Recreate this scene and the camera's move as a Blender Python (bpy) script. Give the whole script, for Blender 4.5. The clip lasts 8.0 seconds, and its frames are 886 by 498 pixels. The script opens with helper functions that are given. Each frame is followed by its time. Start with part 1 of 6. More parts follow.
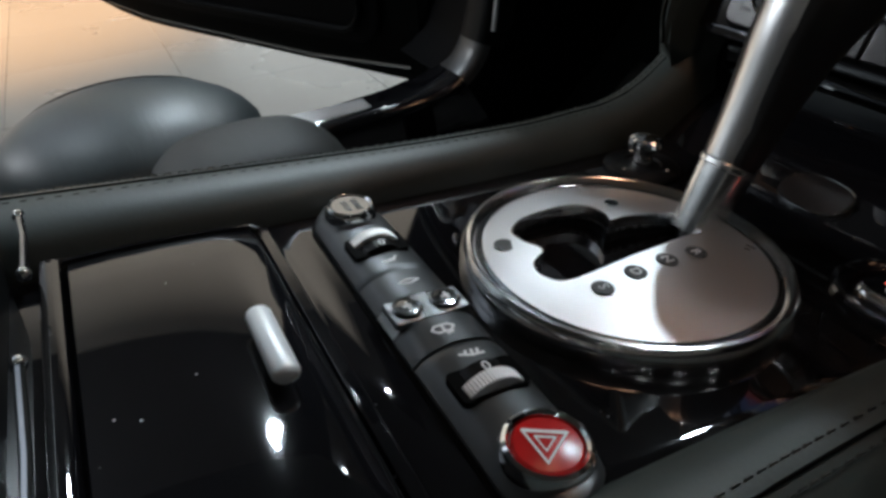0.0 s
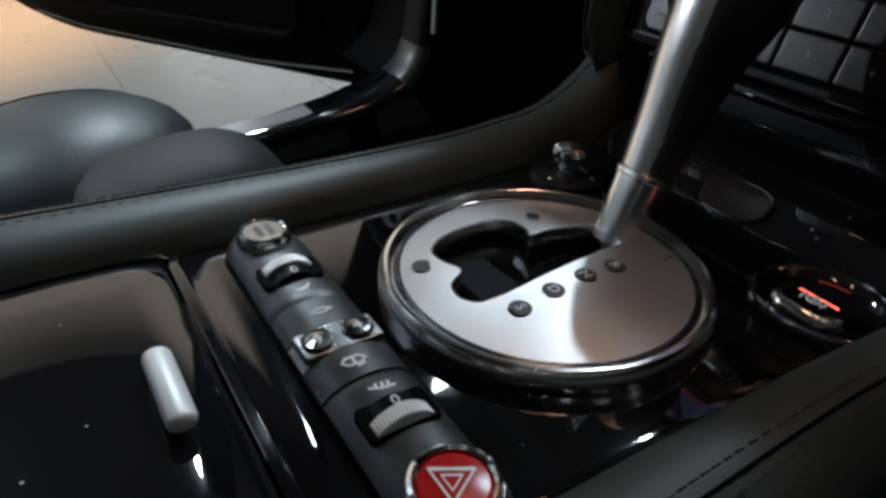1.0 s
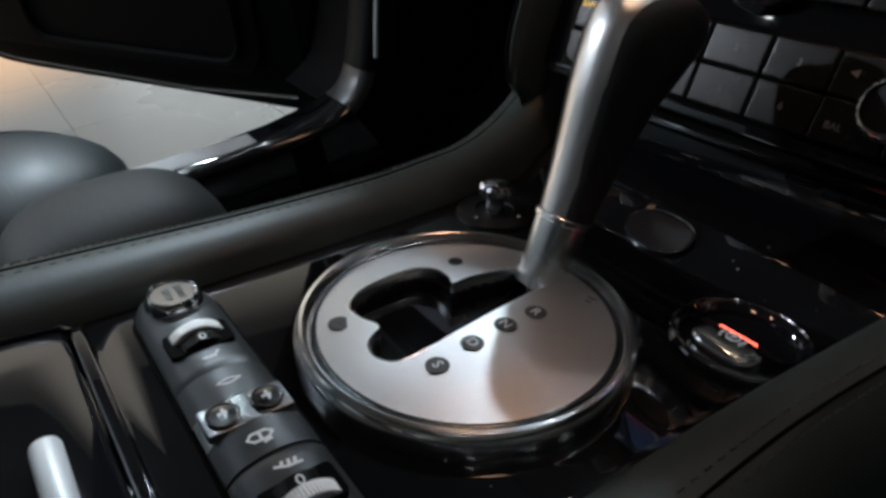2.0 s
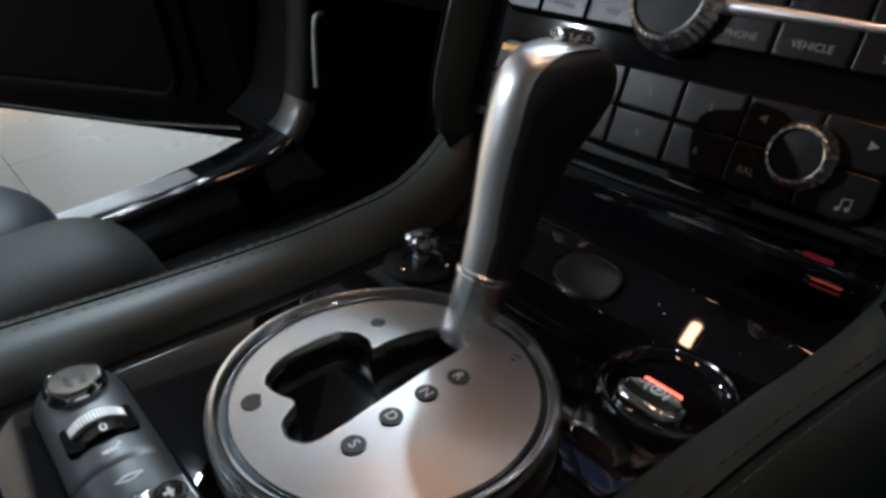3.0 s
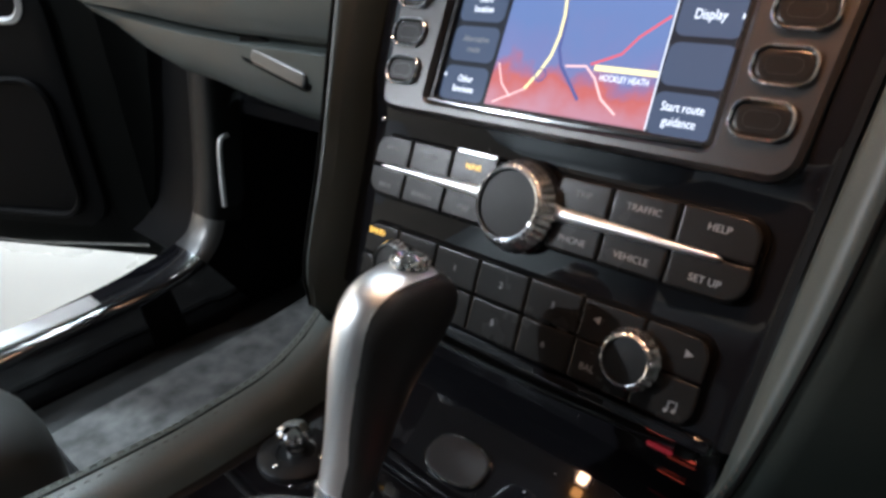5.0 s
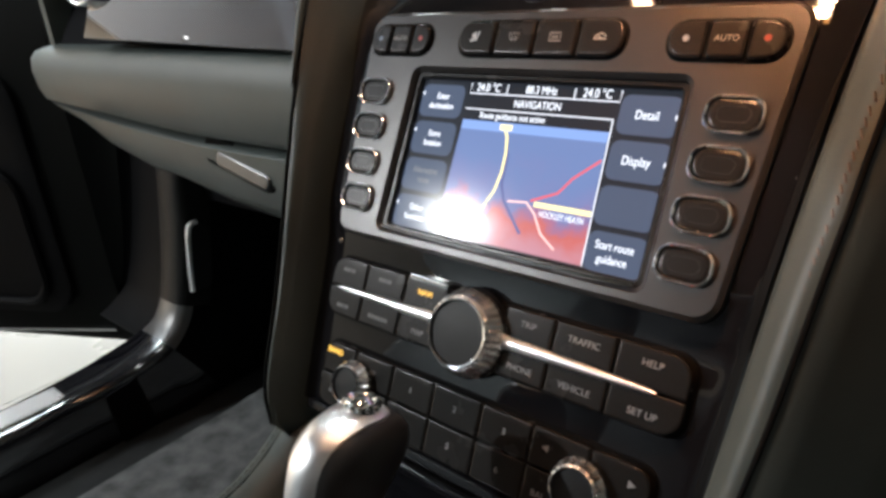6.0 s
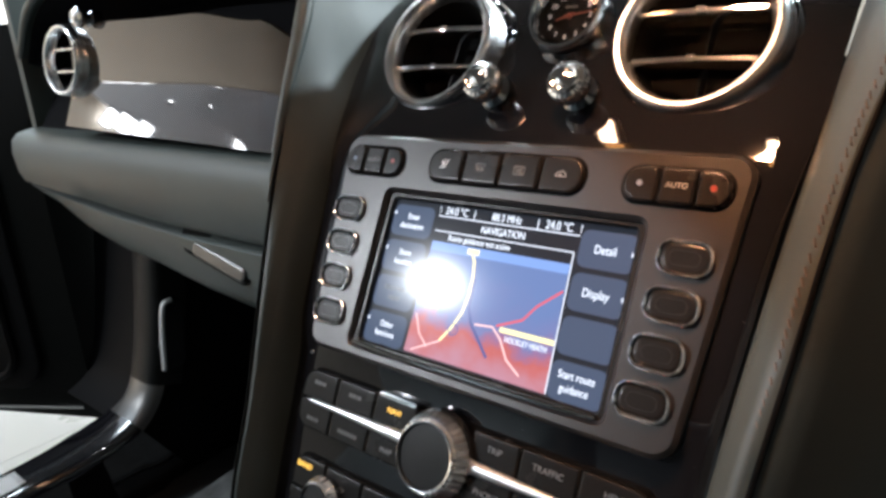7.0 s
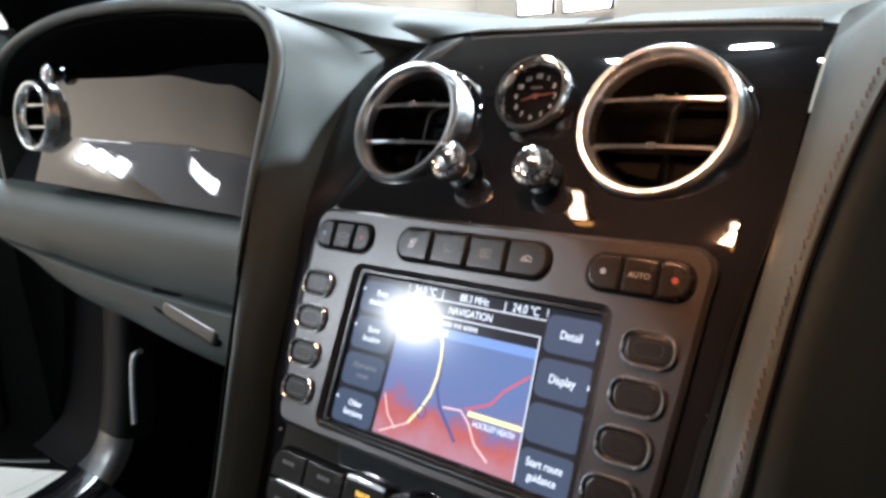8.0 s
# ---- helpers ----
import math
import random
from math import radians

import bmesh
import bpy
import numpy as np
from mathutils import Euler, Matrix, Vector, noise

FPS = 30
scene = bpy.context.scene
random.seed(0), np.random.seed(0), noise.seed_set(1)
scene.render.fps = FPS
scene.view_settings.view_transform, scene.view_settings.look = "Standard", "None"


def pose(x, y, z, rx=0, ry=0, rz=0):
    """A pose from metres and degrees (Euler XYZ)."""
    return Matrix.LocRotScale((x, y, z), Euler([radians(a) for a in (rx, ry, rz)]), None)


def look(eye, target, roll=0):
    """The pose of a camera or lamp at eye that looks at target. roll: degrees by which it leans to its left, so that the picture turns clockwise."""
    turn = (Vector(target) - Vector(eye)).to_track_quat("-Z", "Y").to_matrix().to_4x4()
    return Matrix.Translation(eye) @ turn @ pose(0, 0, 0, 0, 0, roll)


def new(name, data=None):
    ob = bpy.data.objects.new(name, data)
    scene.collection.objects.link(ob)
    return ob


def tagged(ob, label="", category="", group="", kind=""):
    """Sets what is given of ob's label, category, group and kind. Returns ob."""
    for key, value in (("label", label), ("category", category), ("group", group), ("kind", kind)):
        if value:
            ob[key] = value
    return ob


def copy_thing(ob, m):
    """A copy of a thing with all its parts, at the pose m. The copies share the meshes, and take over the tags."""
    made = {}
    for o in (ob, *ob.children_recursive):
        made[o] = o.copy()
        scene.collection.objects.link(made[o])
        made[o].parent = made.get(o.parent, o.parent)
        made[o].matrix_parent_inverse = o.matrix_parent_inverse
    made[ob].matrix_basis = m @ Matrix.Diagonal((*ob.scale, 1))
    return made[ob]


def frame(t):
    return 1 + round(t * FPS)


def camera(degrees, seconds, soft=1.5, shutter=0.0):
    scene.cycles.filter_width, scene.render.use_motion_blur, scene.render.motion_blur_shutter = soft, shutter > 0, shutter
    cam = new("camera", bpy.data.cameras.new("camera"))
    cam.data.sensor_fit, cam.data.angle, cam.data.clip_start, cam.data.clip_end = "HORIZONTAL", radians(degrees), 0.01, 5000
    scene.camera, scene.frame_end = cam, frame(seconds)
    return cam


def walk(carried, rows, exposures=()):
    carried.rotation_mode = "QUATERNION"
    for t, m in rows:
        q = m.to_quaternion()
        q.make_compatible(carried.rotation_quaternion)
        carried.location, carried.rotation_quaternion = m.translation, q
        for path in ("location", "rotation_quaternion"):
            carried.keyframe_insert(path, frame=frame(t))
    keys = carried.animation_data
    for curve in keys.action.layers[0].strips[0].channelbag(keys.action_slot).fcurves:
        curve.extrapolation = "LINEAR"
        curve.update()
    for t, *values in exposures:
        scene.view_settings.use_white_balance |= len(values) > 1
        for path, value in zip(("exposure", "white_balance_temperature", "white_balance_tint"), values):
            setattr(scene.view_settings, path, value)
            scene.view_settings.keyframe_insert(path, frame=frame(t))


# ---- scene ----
cam = camera(67.3, 8.0, soft=3.2)
PATH = [
    (0, (0.171, -0.148, 0.847), (-1.305, 0.582, -0.288), -3.2),
    (0.5, (0.17, -0.137, 0.847), (-1.274, 0.65, -0.292), -3.1),
    (1, (0.17, -0.128, 0.85), (-1.242, 0.708, -0.294), -3.1),
    (1.5, (0.17, -0.117, 0.854), (-1.221, 0.769, -0.277), -3.4),
    (3, (0.167, -0.08, 0.869), (-1.144, 0.969, -0.216), -4.2),
    (3.5, (0.168, -0.069, 0.876), (-1.118, 1.028, -0.193), -4.5),
    (4, (0.17, -0.057, 0.886), (-1.098, 1.086, -0.157), -4.6),
    (4.5, (0.174, -0.046, 0.904), (-1.08, 1.165, -0.078), -4.0),
    (6, (0.188, -0.026, 0.961), (-1.043, 1.354, 0.2), -4.6),
    (6.5, (0.192, -0.023, 0.979), (-1.032, 1.408, 0.306), -4.1),
    (7, (0.193, -0.02, 0.995), (-1.02, 1.454, 0.396), -3.5),
    (7.5, (0.193, -0.014, 1.01), (-1.0, 1.492, 0.455), -3.3),
    (8, (0.195, -0.01, 1.02), (-0.981, 1.525, 0.508), -3.3),
]
walk(cam, [(t, look(eye, target, roll)) for t, eye, target, roll in PATH], [(0, -0.42, 6150, 10), (1, -0.5, 6050, 10), (1.5, -0.47, 6000, 10), (3.0, -0.15, 5950, 10), (3.5, 0.04, 5900, 10), (4.0, 0.52, 5880, 10), (4.5, 0.95, 5880, 10), (6, 1.04, 6480, 10), (7, 0.95, 6150, 10), (8, 0.86, 6020, 10)])

# ---- light: a showroom hall at night, from inferred ceiling lamps and added fill ----
hall = bpy.data.worlds.new("hall_air")
scene.world = hall
hall.use_nodes = True
hall.node_tree.nodes["Background"].inputs[0].default_value = (0.55, 0.6, 0.65, 1)
hall.node_tree.nodes["Background"].inputs[1].default_value = 0.05


def area_lamp(name, eye, target, sx, sy, watts, colour):
    data = bpy.data.lights.new(name, "AREA")
    data.shape, data.size, data.size_y, data.energy, data.color = "RECTANGLE" if sx != sy else "DISK", sx, sy, watts, colour
    ob = new(name, data)
    ob.matrix_world = look(eye, target)
    return ob


# Lamps: (place, target, width, length, watts, colour, beam in degrees)
LAMPS = [
    ((-4.7, -5.0, 4.0), (0, 0.25, 0.85), 0.13, 0.13, 2.8, (0.97, 0.99, 1.0), 24),
    ((-3.19, 1.15, 4.0), (0, 0, 0.7), 0.2, 0.2, 128, (0.85, 0.96, 1.0), 180),
    ((-2.6, -1.6, 4.6), (-2.0, -0.6, 0), 0.8, 0.8, 45, (0.88, 0.97, 1.0), 180),
    ((-1.65, 3.25, 4.0), (0, 0.4, 0.9), 0.16, 0.16, 66, (0.84, 0.97, 1.0), 180),
    ((-1.15, 4.7, 4.6), (0, 0.4, 1.0), 0.3, 0.3, 60, (0.9, 0.98, 1.0), 180),
    ((-3.2, 2.6, 4.2), (0, 0.1, 0.7), 0.26, 0.26, 44, (0.88, 0.97, 1.0), 180),
    # Added fill above the dash top; no such lamp is known.
    ((-0.8, 0.75, 4.6), (0, 0.4, 1.03), 0.3, 0.3, 13, (0.84, 0.97, 1.0), 180),
    # Added unseen wall washers and soffit uplight that brighten the hall for reflections.
    ((-5.0, -2.7, 0.12), (-5.8, -2.7, 0.9), 3.4, 0.3, 60, (1.0, 0.96, 0.9), 180),
    ((-5.0, 2.6, 0.12), (-5.8, 2.6, 0.9), 4.0, 0.3, 50, (1.0, 0.98, 0.92), 180),
    ((-3.8, -2.2, 3.9), (-3.8, -2.2, 5.0), 2.6, 2.4, 100, (0.86, 0.93, 1.0), 180),
    ((-4.3, 1.6, 4.9), (-5.8, 1.6, 2.6), 9.0, 0.2, 205, (1.0, 0.96, 0.90), 110),
    # Added fill from front right that lightens the stack's left flank.
    ((1.9, 3.5, 2.9), (-0.1, 0.3, 0.98), 0.4, 0.4, 105, (0.86, 0.98, 1.0), 180),
    # Added unseen washer that brightens the north wall for the chrome.
    ((-1.0, 7.4, 4.7), (-1.0, 9.0, 3.0), 12.0, 0.4, 420, (0.9, 0.97, 1.0), 180),
]
for eye, target, sx, sy, watts, colour, beam in LAMPS:
    area_lamp("hall_lamp", eye, target, sx, sy, watts, colour).data.spread = radians(beam)
area_lamp("map_lamp_light", (0.053, 0.165, 1.285), (0.095, 0.290, 0.930), 0.02, 0.07, 0.20, (1.0, 0.45, 0.20)).data.spread = radians(40)
spot = bpy.data.lights.new("warm_spot", "SPOT")
spot.energy, spot.color, spot.spot_size, spot.spot_blend, spot.shadow_soft_size = 5500, (1.0, 0.52, 0.18), radians(42), 0.8, 0.1
new("warm_spot", spot).matrix_world = look((-4.9, -0.9, 4.4), (-4.2, -0.6, 0))

# ---- materials ----


def material(name, colour, rough=0.5, metal=0.0, grain=0.0, grain_size=200.0, blotch=0.0, blotch_size=8.0, coat=0.0,
             rough_vary=0.0, stretch=(1, 1, 1), emit=None, emit_power=0.0, alpha=None, spec=0.5):
    m = bpy.data.materials.new(name)
    m.use_nodes = True
    nt = m.node_tree
    b = nt.nodes["Principled BSDF"]
    b.inputs["Base Color"].default_value = (*colour, 1)
    b.inputs["Roughness"].default_value = rough
    b.inputs["Metallic"].default_value = metal
    b.inputs["Coat Weight"].default_value = coat
    b.inputs["Coat Roughness"].default_value = 0.03
    b.inputs["Specular IOR Level"].default_value = spec
    if emit:
        b.inputs["Emission Color"].default_value = (*emit, 1)
        b.inputs["Emission Strength"].default_value = emit_power
    if grain or blotch or rough_vary:
        co = nt.nodes.new("ShaderNodeTexCoord")
        mp = nt.nodes.new("ShaderNodeMapping")
        mp.inputs["Scale"].default_value = stretch
        nt.links.new(co.outputs["Object"], mp.inputs[0])
    if grain:
        n = nt.nodes.new("ShaderNodeTexNoise")
        n.inputs["Scale"].default_value, n.inputs["Detail"].default_value = grain_size, 4
        nt.links.new(mp.outputs[0], n.inputs["Vector"])
        bump = nt.nodes.new("ShaderNodeBump")
        bump.inputs["Strength"].default_value, bump.inputs["Distance"].default_value = grain, 0.0006
        nt.links.new(n.outputs["Fac"], bump.inputs["Height"])
        nt.links.new(bump.outputs[0], b.inputs["Normal"])
    if blotch or rough_vary:
        n2 = nt.nodes.new("ShaderNodeTexNoise")
        n2.inputs["Scale"].default_value, n2.inputs["Detail"].default_value = blotch_size, 5
        nt.links.new(mp.outputs[0], n2.inputs["Vector"])
        if blotch:
            ramp = nt.nodes.new("ShaderNodeValToRGB")
            ramp.color_ramp.elements[0].position, ramp.color_ramp.elements[1].position = 0.3, 0.7
            ramp.color_ramp.elements[0].color = (*[c * (1 - blotch) for c in colour], 1)
            ramp.color_ramp.elements[1].color = (*[min(1, c * (1 + blotch)) for c in colour], 1)
            nt.links.new(n2.outputs["Fac"], ramp.inputs[0])
            nt.links.new(ramp.outputs[0], b.inputs["Base Color"])
        if rough_vary:
            mr = nt.nodes.new("ShaderNodeMapRange")
            mr.inputs["To Min"].default_value, mr.inputs["To Max"].default_value = max(0, rough - rough_vary), min(1, rough + rough_vary)
            nt.links.new(n2.outputs["Fac"], mr.inputs["Value"])
            nt.links.new(mr.outputs[0], b.inputs["Roughness"])
    return m


def leather_material(name, colour, rough=0.42):
    """Grained hide: cells for the pores, noise for the creases, uneven sheen."""
    m = material(name, colour, rough, blotch=0.18, blotch_size=14, rough_vary=0.07)
    nt = m.node_tree
    b = nt.nodes["Principled BSDF"]
    co = nt.nodes.new("ShaderNodeTexCoord")
    vor = nt.nodes.new("ShaderNodeTexVoronoi")
    vor.inputs["Scale"].default_value = 620
    noi = nt.nodes.new("ShaderNodeTexNoise")
    noi.inputs["Scale"].default_value, noi.inputs["Detail"].default_value = 90, 6
    mix = nt.nodes.new("ShaderNodeMath")
    mix.operation = "MULTIPLY_ADD"
    mix.inputs[1].default_value = 0.6
    bump = nt.nodes.new("ShaderNodeBump")
    bump.inputs["Strength"].default_value, bump.inputs["Distance"].default_value = 0.16, 0.0004
    for n in (vor, noi):
        nt.links.new(co.outputs["Object"], n.inputs["Vector"])
    nt.links.new(vor.outputs["Distance"], mix.inputs[0])
    nt.links.new(noi.outputs["Fac"], mix.inputs[2])
    nt.links.new(mix.outputs[0], bump.inputs["Height"])
    nt.links.new(bump.outputs[0], b.inputs["Normal"])
    return m


LEATHER = leather_material("dark_green_leather", (0.045, 0.056, 0.052), 0.50)
SEAT_LEATHER = leather_material("seat_leather", (0.050, 0.060, 0.063), 0.42)


def wrinkled(m):
    """Soft creases of stretched hide over the finer grain."""
    nt = m.node_tree
    b = nt.nodes["Principled BSDF"]
    fine = b.inputs["Normal"].links[0].from_node
    co = nt.nodes.new("ShaderNodeTexCoord")
    mp = nt.nodes.new("ShaderNodeMapping")
    mp.inputs["Scale"].default_value = (14, 55, 30)
    mp.inputs["Rotation"].default_value = (0.0, 0.3, 0.5)
    noi = nt.nodes.new("ShaderNodeTexNoise")
    noi.inputs["Scale"].default_value, noi.inputs["Detail"].default_value, noi.inputs["Distortion"].default_value = 1.0, 4, 0.6
    bump = nt.nodes.new("ShaderNodeBump")
    bump.inputs["Strength"].default_value, bump.inputs["Distance"].default_value = 0.13, 0.004
    nt.links.new(co.outputs["Object"], mp.inputs["Vector"])
    nt.links.new(mp.outputs[0], noi.inputs["Vector"])
    nt.links.new(noi.outputs["Fac"], bump.inputs["Height"])
    nt.links.new(bump.outputs[0], fine.inputs["Normal"])


wrinkled(SEAT_LEATHER)
# Darker, rougher copy of the seat leather puts in the thigh support's shade.
SHADED_SEAT_LEATHER = leather_material("matt_seat_panel_leather", (0.028, 0.029, 0.027), 0.62)
wrinkled(SHADED_SEAT_LEATHER)
GRIP = leather_material("black_grip_leather", (0.024, 0.0245, 0.025), 0.44)
THREAD = material("brown_thread", (0.120, 0.092, 0.074), 0.8, grain=0.5, grain_size=900)
DARK_THREAD = material("dark_green_thread", (0.062, 0.066, 0.060), 0.7, grain=0.5, grain_size=900)
GLOSS = material("piano_black_lacquer", (0.0065, 0.0065, 0.0078), 0.035, rough_vary=0.02, blotch_size=30, coat=0.4)
SATIN = material("satin_black_plastic", (0.0165, 0.0138, 0.0125), 0.32, grain=0.12, grain_size=1500, rough_vary=0.04, blotch_size=40, spec=0.5)
KEY = material("black_key_plastic", (0.011, 0.0105, 0.010), 0.26, grain=0.08, grain_size=1800, rough_vary=0.06, blotch_size=60, spec=0.20)
SOFT = material("soft_touch_black", (0.010, 0.011, 0.012), 0.42, grain=0.15, grain_size=1500, rough_vary=0.05, blotch_size=50, spec=0.2)
NECK = material("polished_neck_metal", (0.94, 0.95, 0.96), 0.22, 1.0, rough_vary=0.08, blotch_size=90)
CHROME = material("chrome", (0.88, 0.89, 0.90), 0.10, 1.0, rough_vary=0.04, blotch_size=60)
POLISHED = material("polished_ring_chrome", (0.93, 0.94, 0.95), 0.17, 1.0, rough_vary=0.05, blotch_size=70)
DARK_CHROME = material("smoked_chrome", (0.32, 0.33, 0.34), 0.12, 1.0, rough_vary=0.04, blotch_size=60)
ALU = material("satin_aluminium", (0.80, 0.81, 0.82), 0.43, 1.0, grain=0.12, grain_size=700, rough_vary=0.05, blotch_size=25)
BRUSHED = material("brushed_metal", (0.92, 0.93, 0.94), 0.35, 1.0, grain=0.15, grain_size=500, stretch=(1, 1, 0.05), rough_vary=0.05, blotch_size=40)
PLATE = material("sill_plate_metal", (0.90, 0.90, 0.90), 0.38, 0.15, rough_vary=0.06, blotch_size=20)
# Near-black that puts the darkness of openings and gaps into the colour.
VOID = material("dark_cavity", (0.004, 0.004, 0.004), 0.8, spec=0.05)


def dusty(m, scale=130.0, share=0.44):
    """Scattered specks of pale dust on a glossy surface."""
    nt = m.node_tree
    b = nt.nodes["Principled BSDF"]
    co = nt.nodes.new("ShaderNodeTexCoord")
    vor = nt.nodes.new("ShaderNodeTexVoronoi")
    vor.inputs["Scale"].default_value = scale
    nt.links.new(co.outputs["Object"], vor.inputs["Vector"])
    noi = nt.nodes.new("ShaderNodeTexNoise")
    noi.inputs["Scale"].default_value, noi.inputs["Detail"].default_value = 22, 3
    nt.links.new(co.outputs["Object"], noi.inputs["Vector"])
    size = nt.nodes.new("ShaderNodeMapRange")
    size.inputs["From Min"].default_value, size.inputs["From Max"].default_value = share, share + 0.25
    size.inputs["To Min"].default_value, size.inputs["To Max"].default_value = 0.0, 0.085
    nt.links.new(noi.outputs["Fac"], size.inputs["Value"])
    less = nt.nodes.new("ShaderNodeMath")
    less.operation = "LESS_THAN"
    nt.links.new(vor.outputs["Distance"], less.inputs[0])
    nt.links.new(size.outputs[0], less.inputs[1])
    mix = nt.nodes.new("ShaderNodeMix")
    mix.data_type = "RGBA"
    mix.inputs["A"].default_value = b.inputs["Base Color"].default_value
    mix.inputs["B"].default_value = (0.45, 0.46, 0.47, 1)
    nt.links.new(less.outputs[0], mix.inputs["Factor"])
    nt.links.new(mix.outputs["Result"], b.inputs["Base Color"])
    return m


dusty(GLOSS)
VENEER = material("dark_lacquered_veneer", (0.02, 0.012, 0.007), 0.03, blotch=0.5, blotch_size=5, stretch=(1, 6, 6), coat=0.6)
RED = material("red_button_plastic", (0.62, 0.02, 0.02), 0.22, rough_vary=0.05, blotch_size=80)
# White print with a faint added glow, so the marks stay bright.
WHITE_MARK = material("white_print", (0.8, 0.8, 0.8), 0.5, emit=(0.8, 0.82, 0.85), emit_power=0.14)
GREY_MARK = material("grey_print", (0.22, 0.225, 0.23), 0.5)
DIM_MARK = material("dim_print", (0.10, 0.10, 0.10), 0.5)
LIT_ORANGE = material("lit_orange_legend", (0.5, 0.3, 0.05), 0.5, emit=(1.0, 0.55, 0.08), emit_power=1.0)
LIT_RED = material("lit_red_bar", (0.6, 0.05, 0.03), 0.4, emit=(1.0, 0.12, 0.07), emit_power=5.0)
# Red dot print with a very faint added glow.
RED_DOT = material("red_dot_print", (0.22, 0.02, 0.015), 0.5, emit=(1.0, 0.1, 0.05), emit_power=0.01)
BLUE_DOT = material("blue_dot_print", (0.15, 0.2, 0.28), 0.5)
HEADLINER = material("beige_headlining", (0.25, 0.25, 0.24), 0.9, grain=0.3, grain_size=900, blotch=0.06, blotch_size=6)
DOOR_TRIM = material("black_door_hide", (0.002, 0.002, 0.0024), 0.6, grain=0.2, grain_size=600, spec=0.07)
RING = material("satin_ring_metal", (0.94, 0.95, 0.96), 0.25, 1.0, rough_vary=0.05, blotch_size=40)
BLACK_TRIM = material("matt_black_trim", (0.008, 0.008, 0.009), 0.5, spec=0.3, grain=0.2, grain_size=700)
CARPET = material("dark_carpet", (0.022, 0.023, 0.023), 0.95, grain=1.0, grain_size=800, blotch=0.3, blotch_size=25)
BODY = material("black_car_paint", (0.006, 0.006, 0.008), 0.12, coat=1.0, rough_vary=0.03, blotch_size=5)
FRAME_TRIM = material("grey_frame_trim", (0.0075, 0.0075, 0.0073), 0.5, spec=0.16, grain=0.15, grain_size=500, rough_vary=0.05, blotch_size=20)
HALL_WALL = material("hall_wall_paint", (0.43, 0.385, 0.325), 0.7, blotch=0.06, blotch_size=1, grain=0.1, grain_size=60)
HALL_CEILING = material("hall_ceiling_paint", (0.02, 0.02, 0.02), 0.8, blotch=0.05, blotch_size=1)
JOINT = material("tile_joint", (0.19, 0.18, 0.17), 0.85, grain=0.4, grain_size=300)
WARM_GLASS = material("warm_lamp_glass", (0.9, 0.7, 0.5), 0.3, emit=(1.0, 0.56, 0.33), emit_power=42.0)
WHITE_GLASS = material("white_lamp_glass", (0.9, 0.9, 0.9), 0.3, emit=(1.0, 0.98, 0.95), emit_power=150.0)
DIAL = material("clock_dial", (0.010, 0.010, 0.011), 0.8, spec=0.1)
HAND = material("red_clock_hand", (0.28, 0.075, 0.055), 0.4)
# Near-black, almost without gloss: the shade of hollows put into the colour.
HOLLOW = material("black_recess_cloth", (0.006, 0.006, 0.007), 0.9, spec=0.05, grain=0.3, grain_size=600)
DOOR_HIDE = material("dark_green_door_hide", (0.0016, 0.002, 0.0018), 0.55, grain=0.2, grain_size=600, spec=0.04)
SOFFIT = material("pale_grey_soffit", (0.42, 0.44, 0.47), 0.8, blotch=0.05, blotch_size=0.7)
TUBE_GLASS = material("lit_tube_glass", (0.9, 0.9, 0.9), 0.3, emit=(1.0, 1.0, 1.0), emit_power=16.0)
AMBER_GLASS = material("amber_lamp_glass", (0.6, 0.3, 0.1), 0.3, emit=(1.0, 0.42, 0.12), emit_power=5.0)
PALE_PANEL = material("white_display_panel", (0.80, 0.79, 0.75), 0.5, blotch=0.03, blotch_size=1)
CREAM = material("cream_dash_top", (0.5, 0.49, 0.44), 0.55, grain=0.2, grain_size=500)


def tile_material():
    m = material("showroom_tile", (0.18, 0.174, 0.165), 0.28, blotch=0.035, blotch_size=1.2, rough_vary=0.05, grain=0.03, grain_size=60)
    nt = m.node_tree
    b = nt.nodes["Principled BSDF"]
    src = b.inputs["Base Color"].links[0].from_socket
    info = nt.nodes.new("ShaderNodeObjectInfo")
    hsv = nt.nodes.new("ShaderNodeHueSaturation")
    mr = nt.nodes.new("ShaderNodeMapRange")
    mr.inputs["To Min"].default_value, mr.inputs["To Max"].default_value = 0.93, 1.05
    nt.links.new(info.outputs["Random"], mr.inputs["Value"])
    nt.links.new(mr.outputs[0], hsv.inputs["Value"])
    nt.links.new(src, hsv.inputs["Color"])
    nt.links.new(hsv.outputs[0], b.inputs["Base Color"])
    place = nt.nodes.new("ShaderNodeNewGeometry")
    for n in nt.nodes:
        if n.bl_idname == "ShaderNodeMapping":
            nt.links.new(place.outputs["Position"], n.inputs[0])
    return m


TILE = tile_material()

STRIP = material("satin_aluminium_strip", (0.82, 0.82, 0.81), 0.45, 0.35, rough_vary=0.06, blotch_size=40)
SILL_TRIM = material("satin_sill_trim", (0.13, 0.13, 0.128), 0.36, 0.7, rough_vary=0.06, blotch_size=30)
BAR = material("smoked_satin_bar", (0.10, 0.105, 0.108), 0.36, 0.65, grain=0.08, grain_size=1500, rough_vary=0.05, blotch_size=50)
FROSTED = material("frosted_white_metal", (0.80, 0.83, 0.84), 0.4, 0.2, rough_vary=0.05, blotch_size=60)

# ---- mesh helpers ----


